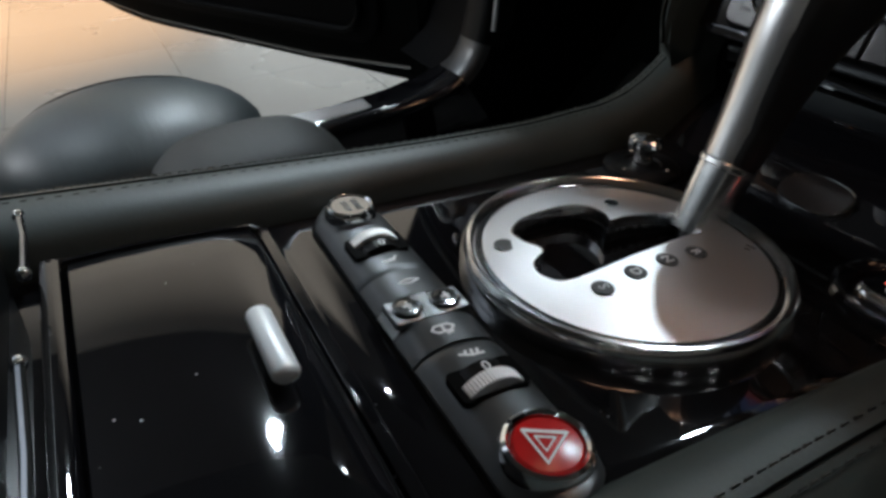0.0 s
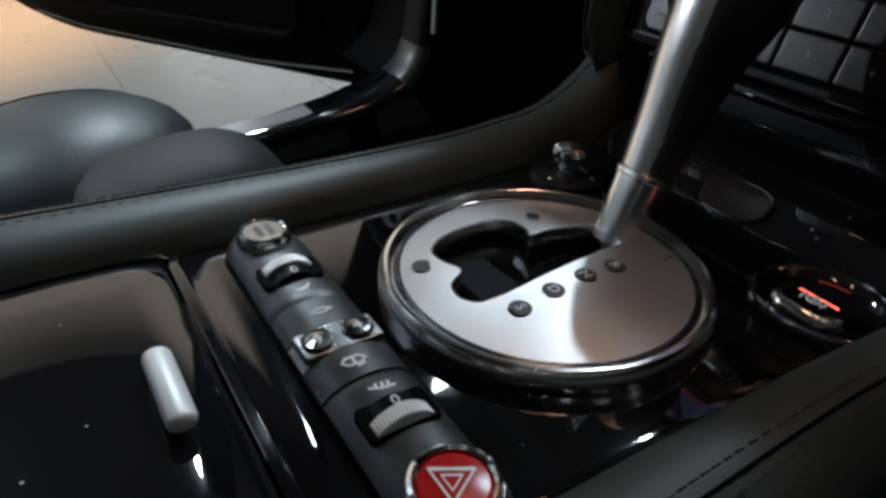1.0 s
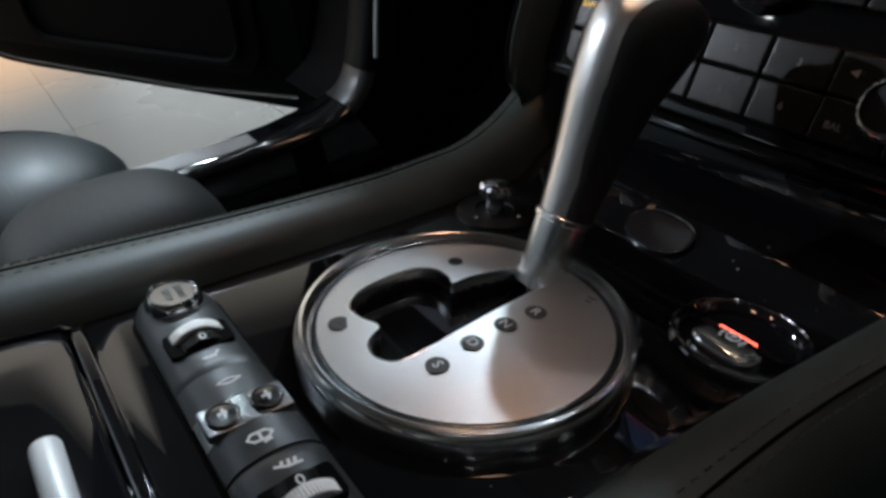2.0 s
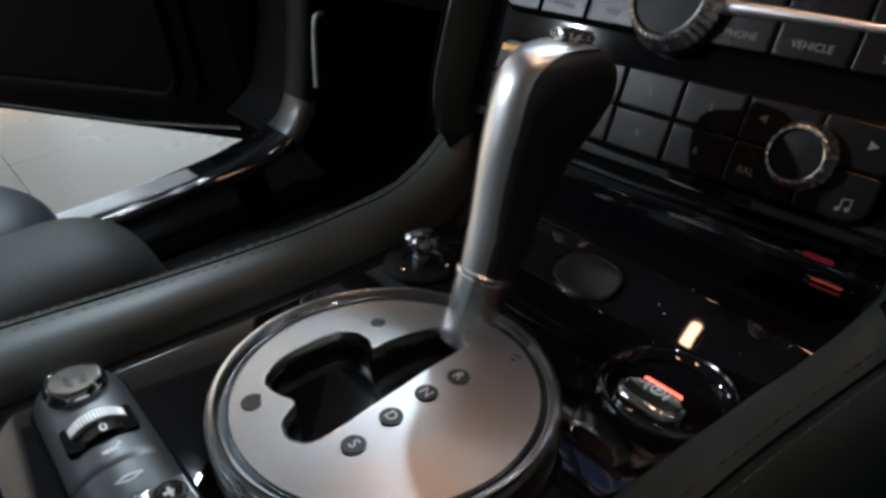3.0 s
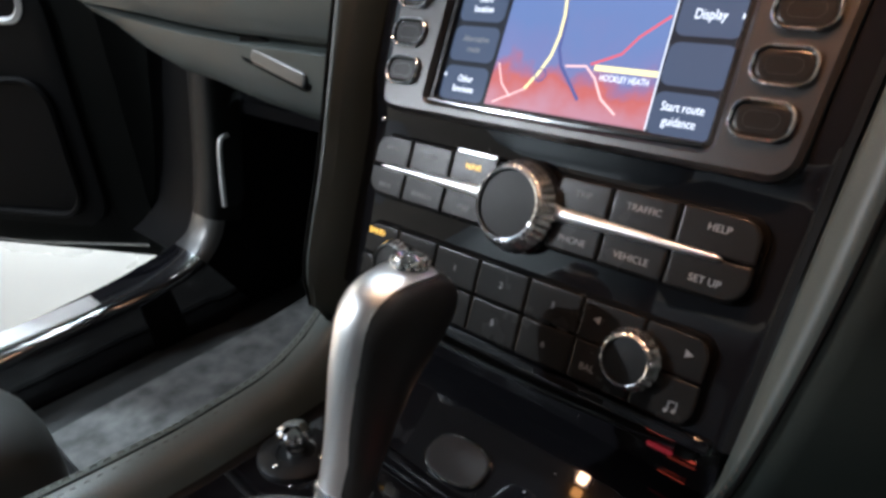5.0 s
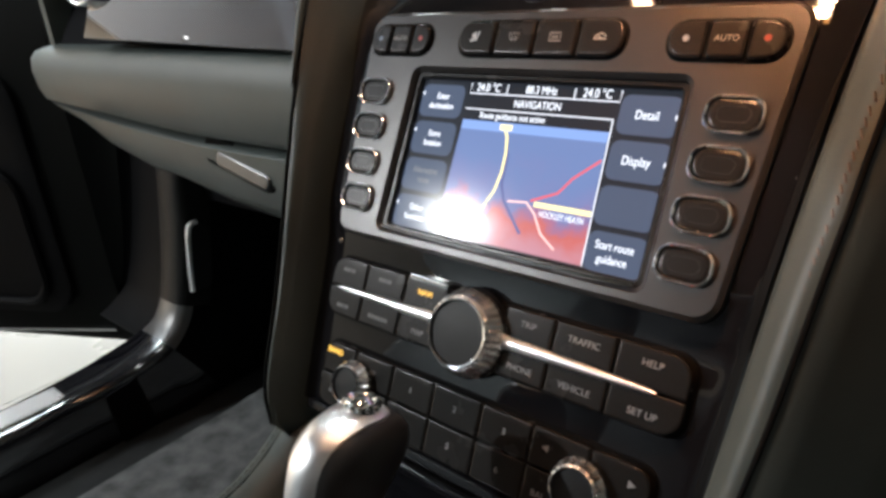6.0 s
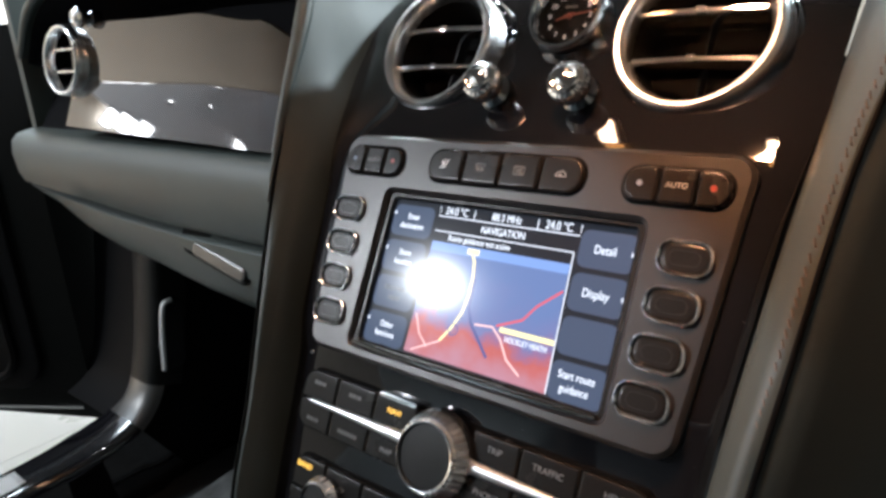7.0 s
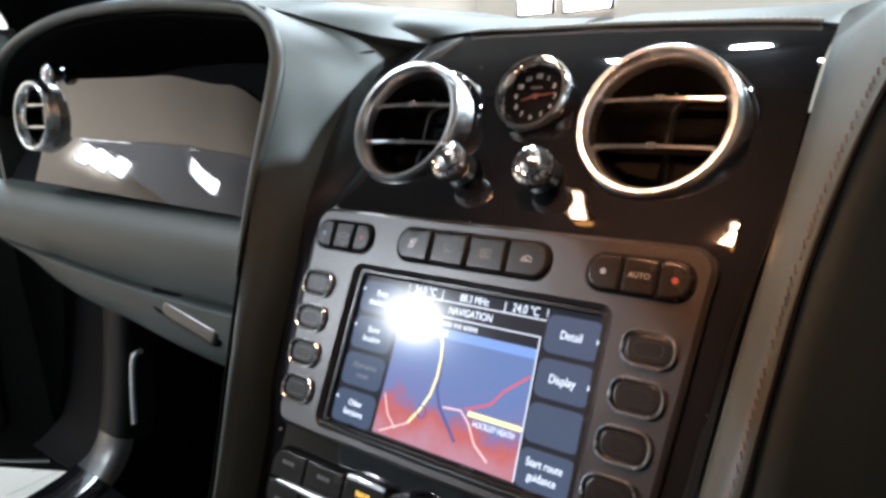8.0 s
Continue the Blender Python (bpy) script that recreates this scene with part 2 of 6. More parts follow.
def polygon_inset(pts, d):
    """Moves each side of a counter-clockwise outline inwards by d."""
    out, n = [], len(pts)
    for i in range(n):
        p0, p1, p2 = Vector(pts[i - 1]), Vector(pts[i]), Vector(pts[(i + 1) % n])
        a, b = (p1 - p0), (p2 - p1)
        if a.length < 1e-9 or b.length < 1e-9:
            out.append(tuple(p1))
            continue
        a.normalize(), b.normalize()
        na, nb = Vector((-a.y, a.x)), Vector((-b.y, b.x))
        s = na + nb
        k = max(s.length_squared / 2, 0.35)
        out.append(tuple(p1 + s * (d / k)))
    return out


def rounded(w, h, r, n=5, cx=0.0, cy=0.0):
    """Counter-clockwise rounded rectangle."""
    r = min(r, w / 2 - 1e-5, h / 2 - 1e-5)
    pts = []
    for k, (sx, sy) in enumerate(((1, -1), (1, 1), (-1, 1), (-1, -1))):
        for i in range(n + 1):
            a = radians(-90 + 90 * k + 90 * i / n)
            pts.append((cx + sx * (w / 2 - r) + r * math.cos(a), cy + sy * (h / 2 - r) + r * math.sin(a)))
    return pts


def circle(r, n=32, cx=0.0, cy=0.0):
    return [(cx + r * math.cos(2 * math.pi * i / n), cy + r * math.sin(2 * math.pi * i / n)) for i in range(n)]


def slab(outline, z0, z1, bev=0.0, steps=2):
    """A plate with a rounded upper edge."""
    rings = [(outline, z0)]
    if bev > 0:
        rings.append((outline, z1 - bev))
        for i in range(1, steps + 1):
            a = math.pi / 2 * i / steps
            rings.append((polygon_inset(outline, bev * (1 - math.cos(a))), z1 - bev + bev * math.sin(a)))
    else:
        rings.append((outline, z1))
    if bev > 0:
        last = rings[-1][0]
        mx, my = sum(x for x, _ in last) / len(last), sum(y for _, y in last) / len(last)
        rings.append(([(x + (mx - x) * 0.06, y + (my - y) * 0.06) for x, y in last], z1))
    return loft([[(x, y, z) for x, y in ring] for ring, z in rings])


def loft(sections, closed=True, caps=True):
    """Joins rows of points of one length into a skin."""
    n = len(sections[0])
    verts = [tuple(p) for s in sections for p in s]
    faces = []
    for k in range(len(sections) - 1):
        for i in range(n if closed else n - 1):
            j = (i + 1) % n
            faces.append((k * n + i, k * n + j, (k + 1) * n + j, (k + 1) * n + i))
    if caps and closed:
        faces.append(tuple(range(n))[::-1])
        faces.append(tuple(range((len(sections) - 1) * n, len(sections) * n)))
    return verts, faces


def lathe(profile, n=32):
    """Turns a profile of (radius, height) round the z axis."""
    sections = [[(r * math.cos(2 * math.pi * i / n), r * math.sin(2 * math.pi * i / n), z) for i in range(n)] for r, z in profile]
    verts, faces = loft(sections, True, False)
    if profile[-1][0] < 0.004:
        faces.append(tuple(range(len(verts) - n, len(verts))))
    return verts, faces


def frame_ring(outer, inner, z0, z1, bev=0.0):
    """A flat ring between two outlines of as many points."""
    o1, i1 = polygon_inset(outer, bev), polygon_inset(inner, -bev)
    rows = [[(x, y, z0) for x, y in inner], [(x, y, z0) for x, y in outer], [(x, y, z1 - bev) for x, y in outer], [(x, y, z1) for x, y in o1],
            [(x, y, z1) for x, y in i1], [(x, y, z1 - bev) for x, y in inner], [(x, y, z0) for x, y in inner]]
    return loft(rows, True, False)


def tube(path, radius, n=8, closed=False, flat=1.0):
    """A round bar along a path; radius may be a list."""
    pts = [Vector(p) for p in path]
    rows, up = [], Vector((0.13, 0.31, 0.94))
    for i, p in enumerate(pts):
        a, b = pts[i - 1] if (i or closed) else p, pts[(i + 1) % len(pts)] if (i < len(pts) - 1 or closed) else p
        t = (b - a).normalized()
        s = t.cross(up).normalized()
        q = s.cross(t).normalized()
        r = radius[i] if isinstance(radius, (list, tuple)) else radius
        rows.append([tuple(p + (s * math.cos(2 * math.pi * k / n) + q * flat * math.sin(2 * math.pi * k / n)) * r) for k in range(n)])
    if closed:
        rows.append(rows[0])
    return loft(rows, True, not closed)


def spline(points, n=8):
    """A smooth curve through points (Catmull-Rom), n steps a span."""
    P = [Vector(p) for p in points]
    P = [2 * P[0] - P[1]] + P + [2 * P[-1] - P[-2]]
    out = []
    for i in range(1, len(P) - 2):
        for k in range(n):
            t = k / n
            a, b, c, d = P[i - 1], P[i], P[i + 1], P[i + 2]
            out.append(0.5 * ((2 * b) + (c - a) * t + (2 * a - 5 * b + 4 * c - d) * t * t + (3 * b - a - 3 * c + d) * t ** 3))
    out.append(P[-2])
    return out


def lerp_table(table, x):
    if x <= table[0][0]:
        return table[0][1]
    for (a, va), (b, vb) in zip(table, table[1:]):
        if x <= b:
            f = (x - a) / (b - a)
            f = f * f * (3 - 2 * f)
            return va + (vb - va) * f
    return table[-1][1]


def joined(*geos):
    verts, faces = [], []
    for v, f in geos:
        k = len(verts)
        verts += v
        faces += [tuple(i + k for i in face) for face in f]
    return verts, faces


def moved(geo, m):
    return [tuple(m @ Vector(v)) for v in geo[0]], geo[1]


def shift(x, y, z=0.0):
    return Matrix.Translation((x, y, z))


def skin(geo, thick):
    """Gives an open sheet a thickness, to the side away from its normals."""
    verts, faces = geo
    bm = bmesh.new()
    vs = [bm.verts.new(v) for v in verts]
    for f in faces:
        bm.faces.new([vs[i] for i in f])
    bm.normal_update()
    inner = [tuple(v.co - v.normal * thick) for v in vs]
    bm.verts.index_update()
    rim = [(e.link_loops[0].vert.index, e.link_loops[0].link_loop_next.vert.index) for e in bm.edges if len(e.link_faces) == 1]
    bm.free()
    n = len(verts)
    return list(verts) + inner, list(faces) + [tuple(i + n for i in reversed(f)) for f in faces] + [(b, a, a + n, b + n) for a, b in rim]


def mesh_of(name, geo, mat, sharp=38):
    me = bpy.data.meshes.new(name)
    me.from_pydata(geo[0], [], geo[1])
    bm = bmesh.new()
    bm.from_mesh(me)
    bmesh.ops.recalc_face_normals(bm, faces=bm.faces[:])
    bm.to_mesh(me)
    bm.free()
    me.materials.append(mat)
    me.shade_smooth()
    me.set_sharp_from_angle(angle=radians(sharp))
    return me


def thing(name, m, label, category, group="", kind=""):
    ob = new(name)
    ob.empty_display_size = 0.01
    ob.matrix_basis = m
    return tagged(ob, label, category, group, kind)


def part(name, geo, mat, parent, label="", m=None, sharp=38):
    ob = new(name, mesh_of(name, geo, mat, sharp))
    ob.parent = parent
    if m is not None:
        ob.matrix_basis = m
    return tagged(ob, label)


def solid(name, geo, mat, m, label, category, group="", kind="", sharp=38):
    """A thing of one mesh."""
    ob = new(name, mesh_of(name, geo, mat, sharp))
    ob.matrix_basis = m
    return tagged(ob, label, category, group, kind)


def same_part(ob, parent, m):
    """A further part on the mesh of ob."""
    twin = new(ob.name.split(".")[0], ob.data)
    twin.parent, twin.matrix_basis = parent, m
    return twin


WORDS = {}


def word(text, size, align="CENTER", depth=0.00008, narrow=1.0):
    """The outlines of a text, lying in the xy plane."""
    key = (text, size, align, narrow)
    if key not in WORDS:
        cu = bpy.data.curves.new("lettering", "FONT")
        cu.body, cu.size, cu.extrude, cu.align_x, cu.align_y = text, size, depth, align, "CENTER"
        ob = new("lettering", cu)
        bpy.context.view_layer.update()
        me = bpy.data.meshes.new_from_object(ob.evaluated_get(bpy.context.evaluated_depsgraph_get()))
        WORDS[key] = [(v.co.x * narrow, v.co.y, v.co.z) for v in me.vertices], [tuple(p.vertices) for p in me.polygons]
        bpy.data.objects.remove(ob)
        bpy.data.curves.remove(cu)
        bpy.data.meshes.remove(me)
    return WORDS[key]


def bars(widths, height, gap, z=0.0):
    """Plain bars in a row in place of letters."""
    total = sum(widths) + gap * (len(widths) - 1)
    x, geos = -total / 2, []
    for w in widths:
        geos.append(slab([(x, -height / 2), (x + w, -height / 2), (x + w, height / 2), (x, height / 2)], z, z + 0.00015))
        x += w + gap
    return joined(*geos)


# The face of the centre stack (x across, y up the face, z out of it) and the top of the console (x across, y forward, z up).
STACK = pose(0, 0.1925, 0.79, 61.6)
CONSOLE = pose(0, 0, 0.682, -5.7)

# ---- the hall ----


LIT_BOXES = ((-4.75, 1.98, 0.52, 0.42), (-3.94, 1.92, 0.68, 0.34))


def build_hall():
    floor = solid("floor", slab([(-9, -9), (9, -9), (9, 9), (-9, 9)], -0.2, -0.004), JOINT, Matrix(),
                  "pale grey tiled showroom floor", "floor", kind="structure")
    tile = None
    for i in range(17):
        for j in range(17):
            m = shift(-5.6 + 0.6 * i, -4.4 + 0.6 * j, 0)
            if tile is None:
                tile = part("tile", slab(rounded(0.598, 0.598, 0.003, 1), -0.01, 0.0, 0.0008, 1), TILE, floor, "", m)
            else:
                same_part(tile, floor, m)
    solid("soffit", slab([(-5.8, -4.6), (-1.9, -4.6), (-1.9, -1.2), (-5.8, -1.2)], 4.86, 4.96), SOFFIT, Matrix(), "pale grey lowered ceiling field", "ceiling", kind="structure")
    solid("upper_wall_panel", slab([(-5.8, -5.2), (-5.74, -5.2), (-5.74, -1.2), (-5.8, -1.2)], 2.5, 4.86), SOFFIT, Matrix(), "pale grey upper wall panel", "wall", kind="structure")
    for y, z, w, h in ((-1.79, 2.41, 0.10, 0.16), (-1.94, 2.45, 0.15, 0.16), (-2.11, 2.50, 0.13, 0.16), (-2.97, 3.13, 0.13, 0.17)):
        pane = thing("clerestory_window", pose(-5.74, y, z, 90, 0, 90), "small bright window high in the grey wall", "window", "clerestory windows")
        part("pane", slab(rounded(w, h, 0.01), 0, 0.012), TUBE_GLASS, pane)
        part("frame", frame_ring(rounded(w + 0.03, h + 0.03, 0.012, 5), rounded(w, h, 0.01, 5), 0, 0.02, 0.004), BLACK_TRIM, pane)
    for y, z in ((-2.15, 2.87), (-2.69, 3.23)):
        spotlight = thing("wall_spotlight", pose(-5.74, y, z, 90, 0, 90), "small round lit spotlight on the grey wall", "lamp", "wall spotlights")
        part("lens", slab(circle(0.014, 20), 0, 0.02, 0.002), TUBE_GLASS, spotlight)
        part("rim", frame_ring(circle(0.02, 20), circle(0.014, 20), 0, 0.03, 0.002), BLACK_TRIM, spotlight)
    for y in (1.35, 2.62, 3.89):
        solid("display_panel", slab(rounded(1.25, 2.3, 0.01, 2), 0, 0.05, 0.006), PALE_PANEL, pose(-5.8, y, 1.25, 90, 0, 90), "white display panel against the hall wall", "panel", "display panels")
    for x, z, w, h in LIT_BOXES:
        box = thing("light_box", pose(x, 8.98, z, 90), "white lit light box on the hall wall", "light box", "light boxes")
        part("diffuser", slab(rounded(w, h, 0.02), 0, 0.05, 0.01), TUBE_GLASS, box)
        part("frame", frame_ring(rounded(w + 0.06, h + 0.06, 0.03, 5), rounded(w, h, 0.02, 5), 0, 0.07, 0.01), BLACK_TRIM, box)
    first = None
    for i in range(6):
        for j in range(6):
            m = pose(-6.2 + 2.3 * i, -6.0 + 2.3 * j, 5.0)
            if j > 4 or (i, j) == (1, 3) or (i > 0 and j in (1, 2) and i < 3):
                continue
            if first is None:
                first = thing("downlight", m, "small round white ceiling spotlight", "lamp", "ceiling spotlights")
                part("glass", slab(circle(0.06, 20), -0.02, -0.012), WHITE_GLASS, first)
                part("rim", frame_ring(circle(0.075, 20), circle(0.06, 20), -0.03, 0.0, 0.005), BLACK_TRIM, first)
            else:
                copy_thing(first, m)
    solid("ceiling", slab([(-9, -9), (9, -9), (9, 9), (-9, 9)], 5.0, 5.2), HALL_CEILING, Matrix(), "dark hall ceiling", "ceiling", kind="structure")
    for name, x0, y0, x1, y1 in (("wall_west", -6.0, -9, -5.8, 9), ("wall_east", 9, -9, 9.2, 9), ("wall_south", -9, -9.2, 9, -9), ("wall_north", -9, 9, 9, 9.2)):
        solid(name, slab([(x0, y0), (x1, y0), (x1, y1), (x0, y1)], -0.2, 5.0), HALL_WALL, Matrix(), "plain grey hall wall", "wall", kind="structure")


build_hall()

# ---- car shell ----


def sheet(rows, thick):
    return skin(loft(rows, False, False), thick)


def build_shell():
    car = thing("car", pose(0, 0, 0.3), "black car with its passenger door standing open", "car", kind="structure")
    low = shift(0, 0, -0.3)
    # roof and lining
    roof = []
    for i in range(13):
        x = -0.47 + 0.94 * i / 12
        # Unseen front edge is carried forward to block lamps from the right flank.
        roof.append([(x, y, 1.335 - 0.05 * (abs(x) / 0.47) ** 2.5 - dz) for y, dz in ((0.43, 0.058), (0.32, 0.036), (0.10, 0.012), (-0.1, 0.0), (-0.5, -0.01), (-0.9, 0.0), (-1.3, 0.05))])
    part("headlining", sheet(roof, 0.012), HEADLINER, car, "beige cloth roof lining", low)
    part("roof", sheet([[(x * 1.03, y * 1.02, z + 0.025) for x, y, z in row] for row in roof], 0.01), BODY, car, "", low)
    # floor pan, toe board, tunnel sides, right door and rear bulkhead raised as a light block
    part("floor_pan", slab([(-0.80, -1.5), (0.80, -1.5), (0.80, 0.62), (-0.80, 0.62)], 0.27, 0.31), CARPET, car, "dark carpeted floor", low)
    toe = [[(x, y, z) for x in (-0.80, -0.4, 0, 0.4, 0.80)] for y, z in ((0.55, 0.31), (0.68, 0.40), (0.82, 0.58), (0.90, 0.95))]
    part("toe_board", sheet(toe, 0.02), CARPET, car, "", low)
    part("side_panel", slab([(0.78, -1.5), (0.86, -1.5), (0.86, 0.95), (0.78, 0.95)], 0.3, 0.98, 0.02), BLACK_TRIM, car, "", low)
    # Unseen; raised over the rear window opening to keep fascia reflections dark.
    part("bulkhead", slab([(-0.8, -1.5), (0.8, -1.5), (0.8, -1.42), (-0.8, -1.42)], 0.3, 1.28, 0.02), BLACK_TRIM, car, "", low)
    part("quarter_panel", slab([(-0.92, -1.5), (-0.80, -1.5), (-0.80, -0.95), (-0.92, -0.95)], 0.3, 0.98, 0.02), BLACK_TRIM, car, "", low)
    # sill and door pillar: one section swept along the doorway
    run = spline([(0, -0.95, 0.406), (0, -0.3, 0.406), (0, 0.1, 0.406), (0, 0.2, 0.408), (0, 0.30, 0.417), (0, 0.37, 0.439), (0, 0.408, 0.472), (0, 0.427, 0.52), (0, 0.446, 0.60), (0, 0.464, 0.70), (0, 0.49, 0.85), (0, 0.52, 0.98)], 6)

    def swept(first, last, section):
        rows = []
        for i in range(first, last):
            t = (run[min(i + 1, len(run) - 1)] - run[max(i - 1, 0)]).normalized()
            n = Vector((0, -t.z, t.y))
            slim = 0.026 * min(1.0, max(0.0, (i - 25) / 9))
            narrow = -0.025 * (1 - min(1.0, max(0.0, (i - 20) / 9))) if first == 0 else 0.0
            rows.append([(x + (slim if x < -0.84 else narrow if x > -0.83 else 0), run[i].y + n.y * d, run[i].z + n.z * d) for x, d in section])
        return sheet(rows, 0.004)
    part("sill", swept(0, 32, [(-0.786, -0.13), (-0.786, -0.016), (-0.790, -0.006), (-0.800, 0.0), (-0.876, 0.0), (-0.888, -0.004), (-0.912, -0.05), (-0.93, -0.14)]), BODY, car, "black painted door sill", low)
    part("sill_trim", swept(31, 40, [(-0.788, -0.018), (-0.788, -0.012), (-0.792, -0.004), (-0.801, 0.0005), (-0.872, 0.0005), (-0.884, -0.004), (-0.90, -0.05)]), SILL_TRIM, car, "satin grey trim at the bend of the sill", low)
    part("pillar_trim", swept(39, len(run), [(-0.790, -0.05), (-0.790, -0.010), (-0.794, -0.003), (-0.802, 0.001), (-0.872, 0.001), (-0.884, -0.004), (-0.90, -0.05)]), FRAME_TRIM, car, "grey door pillar trim", low)
    plate = part("sill_plate", slab([(-0.872, -0.8), (-0.826, -0.8), (-0.826, 0.240), (-0.872, 0.240)], 0.40, 0.4130, 0.0008, 1), PLATE, car, "polished metal tread plate", low)
    rib = None
    for k in range(5):
        m = shift(-0.8665 + 0.0087 * k, -0.282, 0.4128)
        rib = part("rib", slab(rounded(0.0050, 1.02, 0.002, 2), 0, 0.0020, 0.0008, 1), PLATE, plate, "", m) if rib is None else same_part(rib, plate, m)
    part("kick_panel", sheet([[(-0.806, y, z) for z in (0.3, 0.45, 0.6, 0.75, 0.95)] for y in (0.50, 0.55, 0.7, 0.9)], 0.01), BLACK_TRIM, car, "", low)
    # Added black sheet that closes the open gap behind the sill.
    part("kick_lining", swept(22, len(run), [(-0.792, -0.012), (-0.793, -0.07), (-0.794, -0.24)]), HOLLOW, car, "added black sheet closing the gap beside the sill", low)
    strip = [(-0.784, 0.474, 0.624), (-0.784, 0.463, 0.622), (-0.784, 0.456, 0.610), (-0.784, 0.449, 0.572), (-0.784, 0.441, 0.512)]
    part("kick_strip", tube(spline(strip, 6), 0.0042, 8), STRIP, car, "chrome edging strip", low)
    part("kick_cover", slab(rounded(0.040, 0.118, 0.015), 0, 0.010, 0.003), BLACK_TRIM, car, "black pad edged with chrome", low @ Matrix.Translation((-0.794, 0.468, 0.566)) @ Euler((radians(90), radians(8), radians(90))).to_matrix().to_4x4())
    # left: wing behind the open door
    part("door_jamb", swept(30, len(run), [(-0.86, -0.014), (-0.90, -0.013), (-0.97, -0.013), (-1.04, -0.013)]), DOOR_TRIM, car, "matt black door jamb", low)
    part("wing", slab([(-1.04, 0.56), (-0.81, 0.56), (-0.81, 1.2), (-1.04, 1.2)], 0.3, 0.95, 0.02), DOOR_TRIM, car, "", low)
    pillar = []
    for z, x, y0, y1 in ((0.98, -0.875, 0.415, 0.62), (1.06, -0.865, 0.412, 0.60), (1.12, -0.845, 0.405, 0.575), (1.2, -0.78, 0.34, 0.50), (1.3, -0.64, 0.20, 0.36), (1.34, -0.55, 0.10, 0.26)):
        ym = (y0 + y1) / 2
        pillar.append([(x + 0.03, y0 + 0.02, z), (x + 0.045, ym, z), (x + 0.03, y1, z), (x - 0.04, y1, z), (x - 0.05, ym, z), (x - 0.03, y0 + 0.01, z), (x, y0, z)])
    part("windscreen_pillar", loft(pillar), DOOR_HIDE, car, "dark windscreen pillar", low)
    return car


CAR = build_shell()


def build_door():
    a, b = Vector((-1.008, 0.408, 0)), Vector((-2.258, -0.206, 0))
    d = (b - a).normalized()
    m = Matrix(((d.x, -d.y, 0, a.x), (d.y, d.x, 0, a.y), (0, 0, 1, 0.34), (0, 0, 0, 1)))
    # local x runs from the hinge to the free end; y points to the cabin side
    L = (b - a).length
    rows = []
    for i in range(15):
        s = L * i / 14
        tip = max(0.0, (i - 9) / 5)
        up = 0.10 * tip ** 2
        rows.append([(s, y, z + up * (1 - z / 0.7)) for y, z in ((-0.03, 0.72), (-0.02, 0.66), (0.0, 0.55), (0.0, 0.15), (-0.008, 0.05), (-0.02, 0.012), (-0.045, 0.0), (-0.10, 0.002), (-0.13, 0.03), (-0.15, 0.3), (-0.13, 0.72))])
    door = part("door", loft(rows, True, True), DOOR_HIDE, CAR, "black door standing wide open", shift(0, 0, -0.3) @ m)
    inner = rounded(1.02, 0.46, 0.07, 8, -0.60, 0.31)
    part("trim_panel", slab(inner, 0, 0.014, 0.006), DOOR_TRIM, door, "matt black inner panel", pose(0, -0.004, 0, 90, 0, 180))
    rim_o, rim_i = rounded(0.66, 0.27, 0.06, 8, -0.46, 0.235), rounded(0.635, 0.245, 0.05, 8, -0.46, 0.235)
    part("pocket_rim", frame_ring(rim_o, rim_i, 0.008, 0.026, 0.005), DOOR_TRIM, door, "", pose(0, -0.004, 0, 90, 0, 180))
    pull = part("pull_cup", frame_ring(rounded(0.19, 0.088, 0.04, 8), rounded(0.165, 0.064, 0.03, 8), 0, 0.016, 0.006), PLATE, door, "pale metal surround of the pull cup", pose(0.225, 0.0, 0.50, 90, 0, 180))
    part("cup", slab(rounded(0.168, 0.066, 0.031, 8), 0.001, 0.004), VOID, pull)
    part("edge_strip", tube([(0.02, 0.004, 0.05), (0.3, 0.004, 0.035), (0.9, 0.004, 0.04), (1.1, 0.004, 0.06)], 0.004, 6), DARK_CHROME, door, "")


build_door()


def pillow(sx, sy, sz, p=0.55, n=32, k=16):
    """A stuffed cushion form, half sizes sx, sy, sz."""
    def f(c):
        return math.copysign(abs(c) ** p, c)
    rows = []
    for j in range(1, k):
        b = -math.pi / 2 + math.pi * j / k
        rows.append([(sx * f(math.cos(b)) * f(math.cos(2 * math.pi * i / n)), sy * f(math.cos(b)) * f(math.sin(2 * math.pi * i / n)), sz * f(math.sin(b))) for i in range(n)])
    return loft(rows, True, True)


